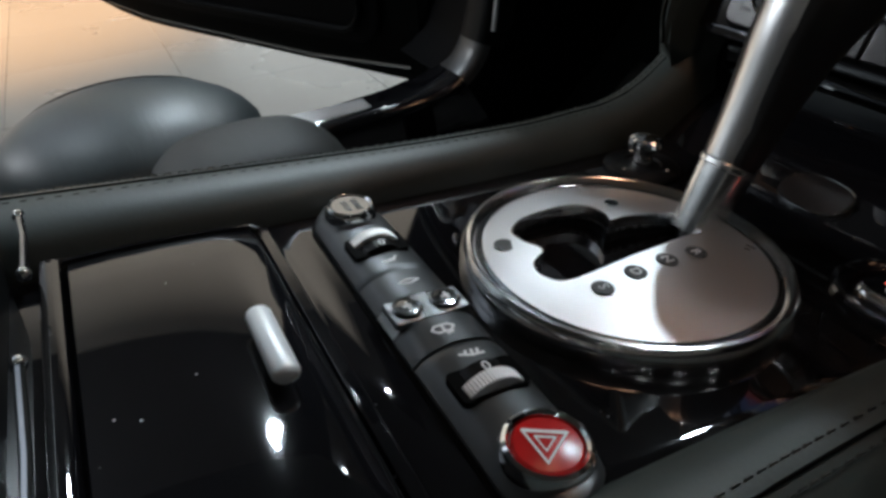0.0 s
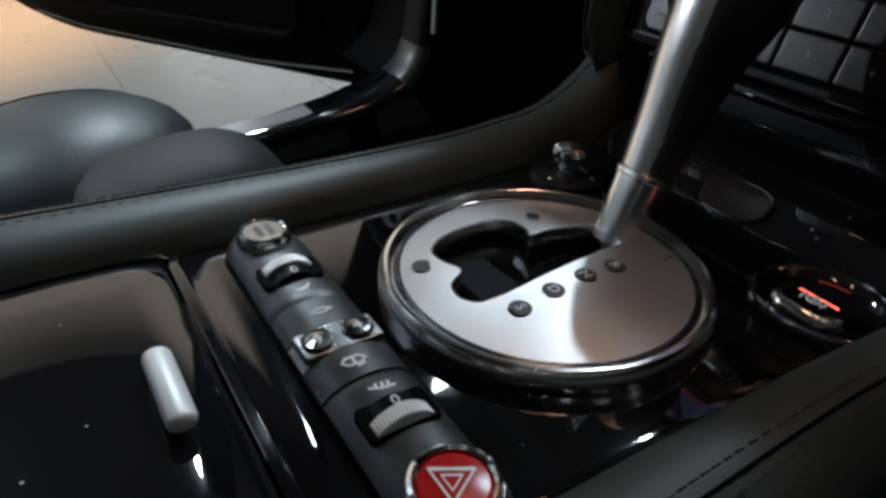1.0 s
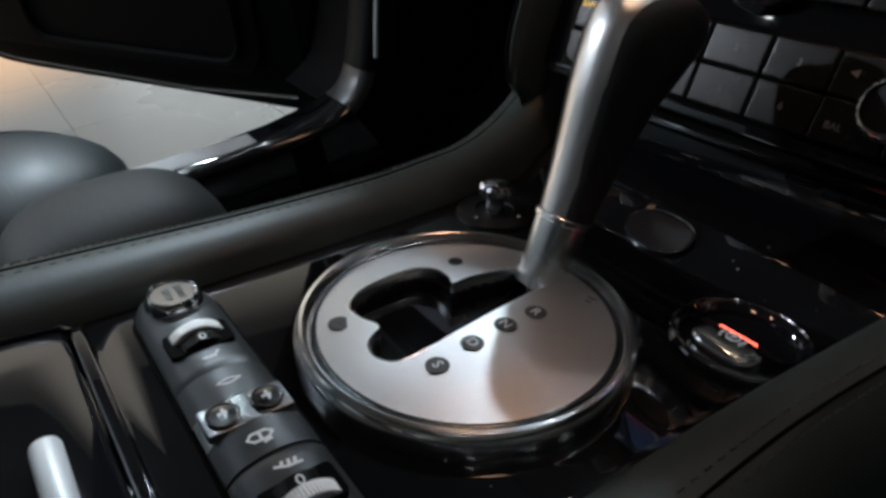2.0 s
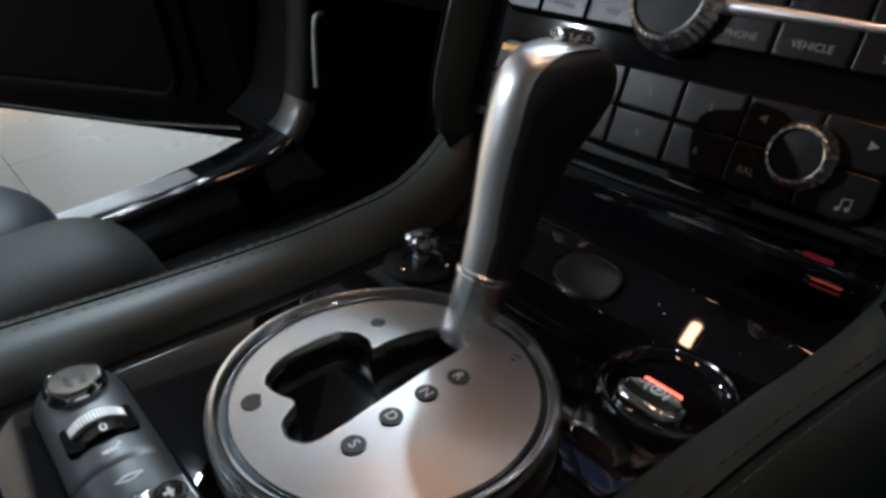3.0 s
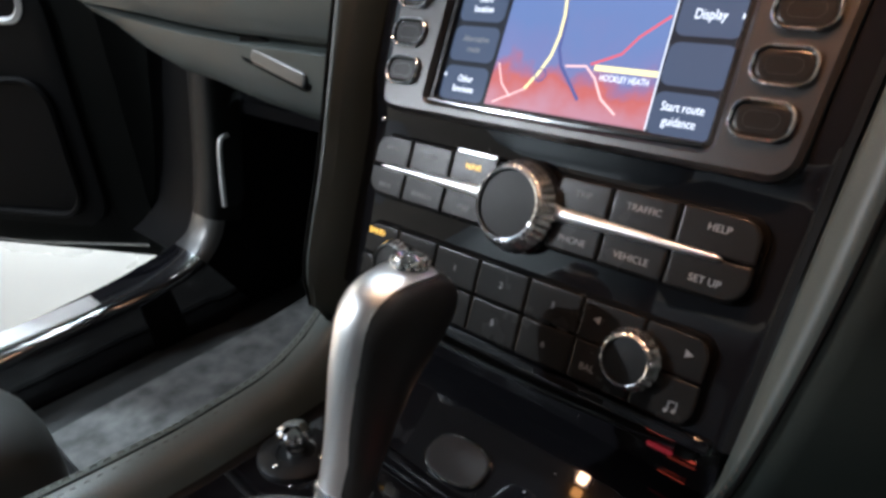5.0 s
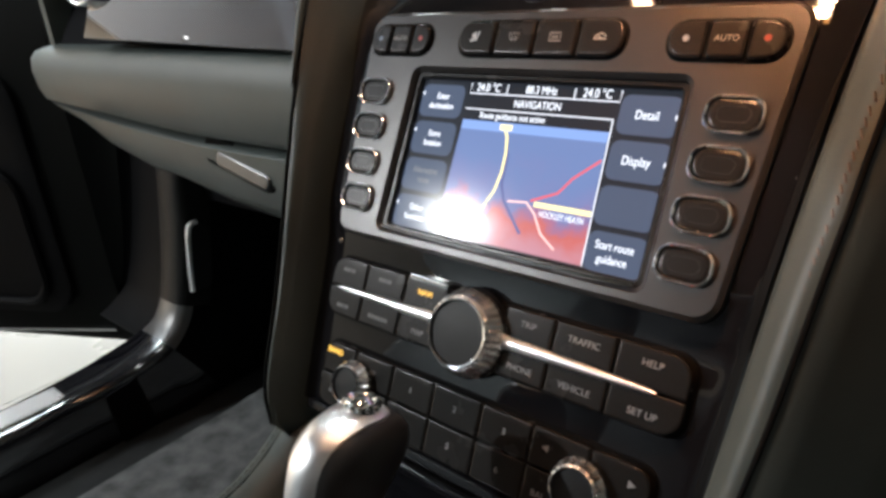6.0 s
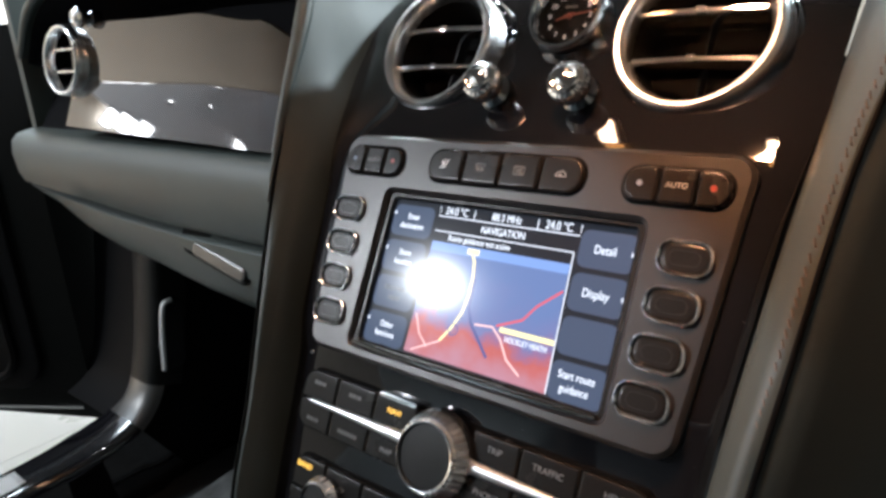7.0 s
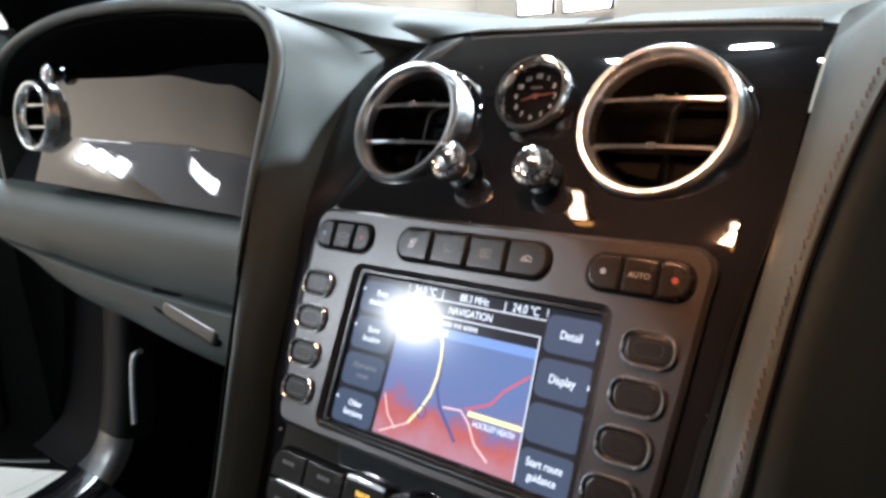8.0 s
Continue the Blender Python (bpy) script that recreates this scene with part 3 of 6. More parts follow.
def build_seat():
    seat = thing("passenger_seat", pose(-0.46, -0.2, 0.31), "dark green leather front passenger seat", "car seat")
    low = shift(0.46, 0.2, -0.31)
    part("base", slab(rounded(0.44, 0.5, 0.03, 4, -0.46, -0.22), 0.31, 0.42, 0.02), BLACK_TRIM, seat, "", low)
    part("cushion", pillow(0.225, 0.24, 0.095, 0.6), SEAT_LEATHER, seat, "", low @ pose(-0.48, -0.22, 0.462, 3))
    part("side_bolster", pillow(0.13, 0.140, 0.064, 1.0), SEAT_LEATHER, seat, "high rounded far bolster", low @ pose(-0.565, -0.146, 0.544))
    part("thigh_support", pillow(0.085, 0.098, 0.082, 0.72), SHADED_SEAT_LEATHER, seat, "rounded thigh support, shade put into its darker leather", low @ pose(-0.408, -0.056, 0.518))
    part("side_bolster", pillow(0.066, 0.13, 0.072, 0.62), SEAT_LEATHER, seat, "near bolster", low @ pose(-0.40, -0.250, 0.494, 8))
    part("seam", tube([(-0.638, -0.146 + 0.1155 * math.cos(math.pi * k / 24), 0.544 + 0.0530 * math.sin(math.pi * k / 24)) for k in range(25)], 0.0022, 6), BLACK_TRIM, seat, "dark piped seam", low)
    # Unseen backrest, sized to block the bright wall's reflection in the stack keys.
    rows = []
    for z, y, hw, d in ((0.47, -0.46, 0.20, 0.10), (0.56, -0.47, 0.225, 0.13), (0.75, -0.51, 0.24, 0.13), (0.95, -0.555, 0.235, 0.12), (1.07, -0.585, 0.21, 0.10), (1.13, -0.60, 0.17, 0.07), (1.15, -0.605, 0.11, 0.03)):
        rows.append([(-0.47 + hw * math.copysign(abs(math.cos(a)) ** 0.6, math.cos(a)), y - 0.05 + d / 2 * math.copysign(abs(math.sin(a)) ** 0.7, math.sin(a)), z) for a in [2 * math.pi * k / 28 for k in range(28)]])
    part("backrest", loft(rows), SEAT_LEATHER, seat, "", low)


build_seat()
mat_rows = []
for i in range(9):
    x = -0.70 + 0.5 * i / 8
    mat_rows.append([(x, y, 0.318 + h + 0.003 * math.sin(9 * x + 5 * y)) for y, h in ((0.08, 0), (0.25, 0), (0.42, 0.0), (0.56, 0.012), (0.64, 0.06), (0.70, 0.11))])
solid("floor_mat", skin(loft(mat_rows, False, False), 0.01), material("grey_mat_pile", (0.085, 0.087, 0.086), 0.95, grain=1.0, grain_size=500, blotch=0.5, blotch_size=30), Matrix(),
      "dark grey carpet mat in the passenger footwell", "floor mat")

# ---- centre stack ----
DEPTH = [(-0.12, -0.0195), (-0.06, -0.0150), (-0.02, -0.0122), (0.034, -0.0098), (0.044, -0.0075), (0.055, -0.0045), (0.160, -0.0045), (0.175, -0.0065), (0.19, -0.0105), (0.2035, -0.0150), (0.22, -0.0205), (0.237, -0.0265), (0.2625, -0.037), (0.28, -0.047), (0.30, -0.062), (0.318, -0.080), (0.336, -0.098), (0.37, -0.132)]
HALF = [(-0.12, 0.116), (-0.06, 0.120), (0.0, 0.1235), (0.07, 0.1295), (0.14, 0.1352), (0.18, 0.140), (0.20, 0.142), (0.32, 0.142)]
HALF_LEFT = [(-0.12, 0.116), (-0.06, 0.120), (0.0, 0.1235), (0.07, 0.1295), (0.14, 0.1352), (0.165, 0.1415), (0.1836, 0.1475), (0.2185, 0.159), (0.255, 0.1695), (0.295, 0.181), (0.325, 0.190), (0.40, 0.190)]
CREST = [(-1.0, 0.326), (-0.985, 0.338), (-0.95, 0.349), (-0.9, 0.357), (-0.8, 0.3625), (-0.6, 0.3620), (-0.4, 0.357), (0.0, 0.350), (0.35, 0.342), (0.67, 0.334), (0.9, 0.327), (1.0, 0.322)]
ROLL = [(0.0, 0.006), (0.16, 0.006), (0.2, 0.010), (0.25, 0.015), (0.29, 0.012), (0.32, 0.006)]


def straight(table, x):
    if x <= table[0][0]:
        return table[0][1]
    for (a, va), (b, vb) in zip(table, table[1:]):
        if x <= b:
            return va + (vb - va) * (x - a) / (b - a)
    return table[-1][1]


def face_depth(v):
    """How far the stack's face lies behind its flat plane at the height v."""
    return sum(straight(DEPTH, v + 0.003 * k) * (6 - abs(k)) for k in range(-5, 6)) / 36


def face_half(v):
    return straight(HALF, v)


def stack_point(u, v, w):
    return STACK @ Vector((u, v, w))


def tilted(v, w, degrees):
    """The pose of a panel that leans a little out of the stack's plane at the height v."""
    return STACK @ shift(0, v, w) @ pose(0, 0, 0, degrees) @ shift(0, -v, 0)


def fascia_point(s, f):
    """A point of the fascia: s from edge to edge, f from the foot to the crest."""
    v = -0.066 + (straight(CREST, s) + 0.066) * f
    h = straight(HALF_LEFT, v) if s < 0 else face_half(v)
    start = straight([(0.13, 0.95 * h), (0.25, 0.118)], v)
    edge = max(0.0, (abs(h * s) - start) / (h - start))
    return h * s, v, face_depth(v) - straight(ROLL, v) * (0.5 if s < 0 else 0.35) * edge ** 2


def build_fascia():
    fascia = thing("centre_fascia", STACK, "piano black lacquered centre fascia", "fascia")
    rows = [[fascia_point(-1 + i / 60, j / 112) for i in range(121)] for j in range(113)]
    verts, faces = loft(rows, False, False)
    holes = ((-0.0795, 0.2364, 0.0355), (0.0795, 0.2364, 0.0355), (0.0020, 0.2568, 0.0205))

    def kept(face):
        u, v = sum(verts[i][0] for i in face) / 4, sum(verts[i][1] for i in face) / 4
        return all(math.hypot(u - a, v - b) > r for a, b, r in holes) and not (abs(u - 0.003) < 0.077 and 0.0495 < v < 0.1375)
    part("panel", skin((verts, [f for f in faces if kept(f)]), 0.004), GLOSS, fascia)
    screw = None
    for u, v in ((0.1195, 0.036), (0.115, -0.012), (-0.111, 0.034), (-0.116, 0.068)):
        m = shift(u, v, face_depth(v) - (0.0035 if abs(u) > 0.113 else 0.0))
        screw = part("screw", lathe([(0.0014, 0), (0.0014, 0.0006), (0.0008, 0.0012)], 10), CHROME, fascia, "small bright screw", m) if screw is None else same_part(screw, fascia, m)
    return fascia


build_fascia()

# Ridges of the leather flanks, from the foot up to the dash top, on the right; mirrored for the left.
TOP = [Vector((0.190, 0.318, 1.055)), Vector((0.222, 0.335, 1.074))]
RIDGE_LEFT = [stack_point(u, v, w) for u, v, w in ((0.120, -0.085, 0.000), (0.126, -0.06, 0.008), (0.132, 0.0, 0.012), (0.144, 0.08, 0.018), (0.1555, 0.165, 0.0225), (0.1655, 0.2556, 0.022))] + TOP + [Vector(p) for p in ((0.245, 0.375, 1.0810), (0.262, 0.44, 1.0840), (0.25, 0.54, 1.0800), (0.2, 0.64, 1.069), (0.1, 0.72, 1.062))]
RIDGE_RIGHT = [stack_point(u, v, w) for u, v, w in ((0.122, -0.085, 0.000), (0.130, -0.06, 0.008), (0.1405, 0.0, 0.013), (0.1495, 0.08, 0.019), (0.160, 0.172, 0.0225), (0.1785, 0.2486, 0.020))] + [Vector((0.205, 0.325, 1.060)), Vector((0.232, 0.337, 1.077))]
INNER_LOW = [stack_point(face_half(v) + 0.001, v, face_depth(v) - straight(ROLL, v) * 0.5 - 0.002) for v in (-0.085, -0.06, 0.0, 0.08, 0.165)]
INNER_LEFT = INNER_LOW + [stack_point(u, v, face_depth(v) - w) for u, v, w in ((0.1640, 0.2335, 0.008), (0.1790, 0.287, 0.006), (0.1900, 0.326, 0.003))] + [stack_point(u, v, face_depth(v)) + Vector((0, 0, 0.0015)) for u, v in ((0.1830, 0.3465), (0.1700, 0.3575), (0.1400, 0.3625), (0.1000, 0.3610), (0.0300, 0.3525))]
INNER_RIGHT = INNER_LOW + [stack_point(0.143, 0.2556, face_depth(0.2556) - 0.007), stack_point(0.143, 0.288, face_depth(0.288) - 0.006), stack_point(0.1425, 0.308, face_depth(0.308) - 0.003)]


def build_flank(side, name, label):
    flank = thing(name, shift(0.15 * side, 0.25, 0.85), label, "dash flank")
    back = shift(-0.15 * side, -0.25, -0.85)
    ridge, inner = spline(RIDGE_LEFT if side < 0 else RIDGE_RIGHT, 8), spline(INNER_LEFT if side < 0 else INNER_RIGHT, 8)
    rows = []
    for k, (r, q) in enumerate(zip(ridge, inner)):
        out = (STACK.to_3x3() @ Vector((0, 0, 1)))
        row = [q + out * -0.01]
        for i in range(9):
            f = i / 8
            row.append(q.lerp(r, f) + out * (0.010 * math.sin(math.pi * f) + 0.006 * math.sin(math.pi * min(1, 2 * f)) ** 2) * (1 - (0.92 if side < 0 else 0.65) * min(1, max(0, (k - 22) / 14))))
        if side < 0:
            swell = Vector((-0.35, -0.35, 0.87)) * 0.006 * min(1.0, max(0.0, (k - 46) / 12))
            row = row[:1] + [p + swell * math.sin(math.pi * i / 8) for i, p in enumerate(row[1:])]
        across = Vector((1, 0, 0)) if side > 0 or k <= 56 else Vector((0.12, 0.12, 0))
        out = out if side > 0 or k <= 56 else Vector((0, 0, 0.12))
        row += [r + across * 0.006 - out * 0.002, r + across * 0.013 - out * 0.010, r + across * 0.030 - out * 0.030, r + across * 0.06 - out * 0.065, r + across * 0.08 - out * 0.11]
        rows.append([(p.x * side, p.y, p.z) for p in row])
    # on the driver side the top runs out along the edge of the dash; on the other it sweeps round into the dash top
    if side > 0:
        run = [Vector(p) for p in ((0.1425, 0.419, 1.0335), (0.148, 0.402, 1.0395), (0.175, 0.376, 1.0475), (0.197, 0.356, 1.060), (0.222, 0.340, 1.0735), (0.235, 0.339, 1.077), (0.25, 0.338, 1.079), (0.27, 0.337, 1.081), (0.29, 0.337, 1.083), (0.31, 0.34, 1.084))]
        run = [run[0] + Vector((-0.003, 0.004, -0.008))] + [spline(run[:5], 2)[i] for i in range(9)] + run[5:]
        rows.append([(p.x * side, p.y, p.z) for p in run])
    # rounded foot
    foot = rows[0]
    c = sum((Vector(p) for p in foot), Vector()) / len(foot)
    rows.insert(0, [tuple(Vector(p).lerp(c, 0.25) + Vector((0, 0.008, -0.012))) for p in foot])
    rows.insert(0, [tuple(Vector(p).lerp(c, 0.8) + Vector((0, 0.02, -0.014))) for p in foot])
    part("hide", skin(loft(rows, False, False), 0.003 * side), LEATHER, flank, "", back)
    out = (STACK.to_3x3() @ Vector((0, 0, 1)))
    line = [(p.x * side, p.y, p.z) for p in (r + Vector((0.002, 0, 0)) + out * 0.0004 for r in ridge[:57])]
    part("seam", tube(line, 0.0011, 6), VOID, flank, "dark seam", back)
    stitch = None
    for inside in ((True, False) if side > 0 else ()):
        track = [(q.lerp(r, 0.86) + out * 0.0037) if inside else (r + Vector((0.0060, 0, 0)) - out * 0.0042) for r, q in zip(ridge, inner)]
        track = [Vector((p.x * side, p.y, p.z)) for p in track]
        acc = 0.0
        for p, q in zip(track, track[1:]):
            acc += (q - p).length
            n = int(acc / 0.0042)
            acc -= n * 0.0042
            for k in range(n):
                c = p.lerp(q, (k + 0.5) / n)
                m = back @ Matrix.Translation(c) @ (q - p).to_track_quat("Y", "Z").to_matrix().to_4x4() @ pose(0, 0, 0, 0, 0, 24 * side)
                if stitch is None:
                    stitch = part("stitch", tube([(0, -0.0017, -0.0006), (0, -0.0010, 0.0001), (0, 0.0010, 0.0001), (0, 0.0017, -0.0006)], 0.00045, 5), THREAD, flank, "", m)
                else:
                    same_part(stitch, flank, m)
    return flank


build_flank(-1, "leather_flank", "green leather flank of the stack, passenger side, with stitched ridge")
build_flank(1, "leather_flank", "green leather flank of the stack, driver side, with double stitched ridge")

# ---- dashboard ----
COWL = [(0.222, 0.337, 1.074), (0.29, 0.335, 1.086), (0.40, 0.335, 1.097), (0.56, 0.337, 1.097), (0.72, 0.345, 1.07), (0.83, 0.36, 1.01)]
ARCH_LEFT = [(0.152, 0.490, 1.0400), (0.192, 0.415, 1.0530)] + COWL
ARCH_RIGHT = [(0.1425, 0.419, 1.0335), (0.175, 0.37, 1.046)] + COWL


def build_dash():
    dash = thing("dashboard", pose(-0.45, 0.4, 0.8), "dark green leather dashboard with a lacquered veneer panel", "dashboard")
    back = shift(0.45, -0.4, -0.8)
    arch = spline(ARCH_LEFT, 8)
    crest = [stack_point(*fascia_point(q, 1.0)) + Vector((0, 0, 0.0012 - 0.006 * min(1.0, max(0.0, -q / 0.3)))) for q in (-0.74, -0.6, -0.4, -0.2, 0.0, 0.2, 0.4, 0.6, 0.8, 0.95)]
    edge = [(-p.x, p.y, p.z) for p in reversed(arch)] + [tuple(p) for p in crest] + [tuple(p) for p in spline(ARCH_RIGHT, 8)]
    rows = []
    for f in (0, 0.03, 0.1, 0.25, 0.5, 0.75, 1.0):
        row = []
        for x, y, z in edge:
            zz = z + (1.06 - z) * f ** 1.2 + 0.012 * math.sin(math.pi * f) + (0.004 * math.sin(math.pi * min(1, f * 5)) if f < 0.2 else 0)
            row.append((x * (1 + 0.04 * f), y + (0.95 - y) * f, zz))
        rows.append(row)
    part("dash_top", skin(loft(rows, False, False), 0.006), LEATHER, dash, "green leather dash top", back)
    line = [stack_point(*fascia_point(-0.70 + 1.64 * k / 60, 1.0)) + Vector((0, -0.001, 0.0016)) for k in range(61)]
    slot = part("air_slot", tube([tuple(p) for p in line], 0.0016, 8), CREAM, dash, "pale perforated demister strip", back)
    hole = None
    for p, q in zip(line, line[1:]):
        m = Matrix.Translation(p.lerp(q, 0.5)) @ (q - p).to_track_quat("X", "Z").to_matrix().to_4x4() @ shift(0, -0.0012, 0.0009)
        hole = part("hole", slab(rounded(0.0014, 0.0020, 0.0006, 2), 0, 0.0003), VOID, slot, "", m) if hole is None else same_part(hole, slot, m)
    for side in (-1, 1):
        down = [p + Vector((0.002, -0.001, 0)) for p in spline(RIDGE_LEFT if side < 0 else RIDGE_RIGHT, 8)[28:54]]
        rim = [(side * p.x, p.y - 0.003, p.z - 0.003) for p in (down if side < 0 else []) + arch[18:]]
        part("cowl_rim", tube(rim, [0.0055 * min(1.0, 0.12 + k / 12) for k in range(len(rim))], 10), LEATHER, dash, "", back)
    # recess behind the veneer, veneer with its flared lower lip, lower pad and glovebox
    hollow = []
    for p in arch[8:]:
        hollow.append([(-p.x, y, z) for y, z in ((0.358, 0.905), (0.40, 0.97), (0.425, max(1.0, p.z - 0.05)), (0.405, p.z - 0.024), (0.375, p.z - 0.016), (p.y + 0.004, p.z - 0.013))])
    # Black sheet stands in for the shade below the cowl.
    part("recess", sheet(hollow, 0.004), HOLLOW, dash, "black sheet painting in the shaded recess under the cowl", back)
    def top_z(x):
        return lerp_table([(-0.64, 1.036), (-0.40, 1.032), (-0.30, 1.020), (-0.235, 0.996)], x)
    rows = []
    for i in range(29):
        x = -0.655 + (0.655 - 0.236) * i / 28
        zt, zb = top_z(x), 0.912 - 0.012 * (x + 0.236) * 2.4
        row = []
        for f in (0, 0.15, 0.3, 0.45, 0.535, 0.55, 0.565, 0.7, 0.85, 0.96, 1.0):
            z = zt + (zb - zt) * f
            y = 0.350 - 0.010 * f - (0.0168 * max(0, (f - 0.55) / 0.45))
            row.append((x, y + 0.02 * max(0, (x + 0.26) / 0.03) ** 2 * 0.2, z))
        rows.append(row)
    part("veneer_panel", sheet(rows, 0.006), VENEER, dash, "high gloss dark veneer", back)
    def bottom_z(x):
        return lerp_table([(-0.90, 0.868), (-0.81, 0.822), (-0.62, 0.762), (-0.36, 0.735), (-0.15, 0.73)], x)
    xs = [-0.875, -0.87, -0.85, -0.81, -0.75, -0.68, -0.62, -0.55, -0.45, -0.36, -0.28, -0.2, -0.16]
    pad, lid = [], []
    for x in xs:
        end = max(0.0, (-x - 0.80) / 0.075)
        drop, y0 = 0.0, 0.03 * end ** 2
        zs = 0.823 + 0.030 * max(0, (-x - 0.45) / 0.42) ** 1.5
        pad.append([(x, y + y0, z) for y, z in ((0.36, 0.912), (0.335, 0.909), (0.322, 0.906), (0.314, 0.897), (0.311, 0.88), (0.313, 0.86), (0.318, 0.5 * (0.845 + zs)), (0.323, zs + 0.004), (0.330, zs + 0.0015), (0.345, zs + 0.001))])
        zb = min(bottom_z(x), zs - 0.006)
        lid.append([(x, y + y0, z) for y, z in ((0.345, zs - 0.002), (0.331, zs - 0.003), (0.325, zs - 0.008), (0.327, zs + (zb - zs) * 0.4), (0.334, zs + (zb - zs) * 0.7), (0.350, zs + (zb - zs) * 0.92), (0.38, zb), (0.42, zb - 0.018), (0.48, zb - 0.030), (0.6, zb - 0.03))])
    part("knee_pad", sheet(pad, 0.004), LEATHER, dash, "leather lower pad", back)
    glove = part("glovebox_lid", sheet(lid, 0.004), LEATHER, dash, "closed leather glovebox lid", back)
    m = pose(-0.384, 0.3295, 0.799, 80, 12, 0)
    # Flat near-black patch paints the shadow in the recess round the latch.
    part("latch_well", slab(rounded(0.118, 0.030, 0.013), -0.004, 0.0022, 0.001), VOID, glove, "", m @ shift(-0.006, 0.003, 0))
    part("latch", slab(rounded(0.088, 0.016, 0.007), 0, 0.006, 0.003, 3), material("latch_metal", (0.11, 0.11, 0.11), 0.36, 1.0, rough_vary=0.05, blotch_size=40), glove, "chrome latch", m @ shift(0.004, -0.001, 0))
    part("end_cap", slab(rounded(0.08, 0.30, 0.03), -0.02, 0.0, 0.006), LEATHER, dash, "", back @ pose(-0.862, 0.40, 0.96, 90, 0, -90))
    # Near-black puts the shade of the dash underside into its colour.
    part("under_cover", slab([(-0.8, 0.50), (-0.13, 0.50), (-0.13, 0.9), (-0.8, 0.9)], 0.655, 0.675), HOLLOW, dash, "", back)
    # driver side
    part("driver_pad", sheet([[(x, y, z) for y, z in ((0.36, 1.05), (0.345, 0.95), (0.335, 0.85), (0.36, 0.76), (0.5, 0.72))] for x in (0.26, 0.4, 0.55, 0.75, 0.86)], 0.006), BLACK_TRIM, dash, "", back)


build_dash()


def build_vent(m, label, rx=1.0):
    """Bull's-eye vent: turned ring on a dark tube, two slats with bright edges."""
    vent = thing("air_vent", m @ Matrix.Diagonal((rx, 1, 1, 1)), label, "air vent", "bull's-eye vents")
    part("ring", lathe([(0.0425, -0.0150), (0.0418, -0.010), (0.0412, -0.005), (0.0406, -0.0005), (0.0398, 0.0018), (0.0385, 0.0028), (0.0365, 0.0024), (0.0345, 0.0), (0.0335, -0.003), (0.033, -0.008), (0.0325, -0.014)], 64), RING, vent, "turned bright metal ring")
    part("sleeve", lathe([(0.0465, -0.030), (0.0455, -0.020), (0.0440, -0.0155), (0.0425, -0.0140), (0.0400, -0.0138)], 64), GLOSS, vent, "gloss black sleeve behind the ring")
    # Black bore and end disc paint in the vent's unlit depth.
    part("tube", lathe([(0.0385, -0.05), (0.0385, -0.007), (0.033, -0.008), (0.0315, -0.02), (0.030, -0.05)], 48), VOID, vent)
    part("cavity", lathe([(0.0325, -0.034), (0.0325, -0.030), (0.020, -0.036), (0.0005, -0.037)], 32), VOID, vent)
    for y in (0.0125, -0.0125):
        half = math.sqrt(0.0325 ** 2 - y ** 2)
        rows = [[(x, y + dy, z + dz) for dy, dz in ((-0.0017, -0.02), (-0.0017, -0.001), (-0.0008, 0.0006), (0.0008, 0.0006), (0.0017, -0.001), (0.0017, -0.02))] for x, z in ((-half, -0.0045), (-half * 0.5, -0.0035), (0, -0.003), (half * 0.5, -0.0035), (half, -0.0045))]
        slat = part("slat", loft(rows, True, True), CHROME, vent, "bright slat")
        part("thumb_tab", slab(rounded(0.005, 0.0036, 0.0012), 0, 0.0016, 0.0006), CHROME, slat, "", shift(0.0, y, -0.0035))
    part("vane", slab(rounded(0.0012, 0.05, 0.0004, 1), -0.03, -0.022), BLACK_TRIM, vent)
    return vent


build_vent(STACK @ shift(-0.0795, 0.2364, -0.0125), "round vent with bright ring on the centre fascia, clock side")
build_vent(STACK @ shift(0.0795, 0.2364, -0.0125), "round vent with bright ring on the centre fascia, driver side")
build_vent(pose(-0.660, 0.336, 0.998, 82), "round vent with bright ring at the outer end of the dash", 1.1)


def build_stop(m):
    """Organ-stop knob: a stem with a domed chrome button and a knurled collar."""
    stop = thing("vent_stop", m, "small chrome organ-stop knob for the vents", "knob", "organ stops")
    part("stem", lathe([(0.0105, -0.026), (0.0102, -0.015), (0.0070, -0.0125), (0.0062, -0.004)], 24), DARK_CHROME, stop)
    n, prof = 120, [(0.0086, -0.0085), (0.0104, -0.0075), (0.0112, -0.0045), (0.0110, -0.0015), (0.0100, 0.0008), (0.0082, 0.0020)]
    rows = [[((r * (1 + 0.025 * math.cos(20 * 2 * math.pi * i / n))) * math.cos(2 * math.pi * i / n), (r * (1 + 0.025 * math.cos(20 * 2 * math.pi * i / n))) * math.sin(2 * math.pi * i / n), z) for i in range(n)] for r, z in prof]
    part("collar", loft(rows), CHROME, stop, "fluted chrome collar", sharp=30)
    part("button", lathe([(0.0084, 0.0012), (0.0080, 0.0026), (0.0070, 0.0034), (0.0060, 0.0028), (0.0050, 0.0026), (0.003, 0.0036), (0.0005, 0.0040)], 32), CHROME, stop, "ringed chrome face")


build_stop(STACK @ shift(-0.0262, 0.2058, 0.0040))
build_stop(STACK @ shift(0.0268, 0.2050, 0.0035))
build_stop(pose(-0.603, 0.337, 1.043, 80))


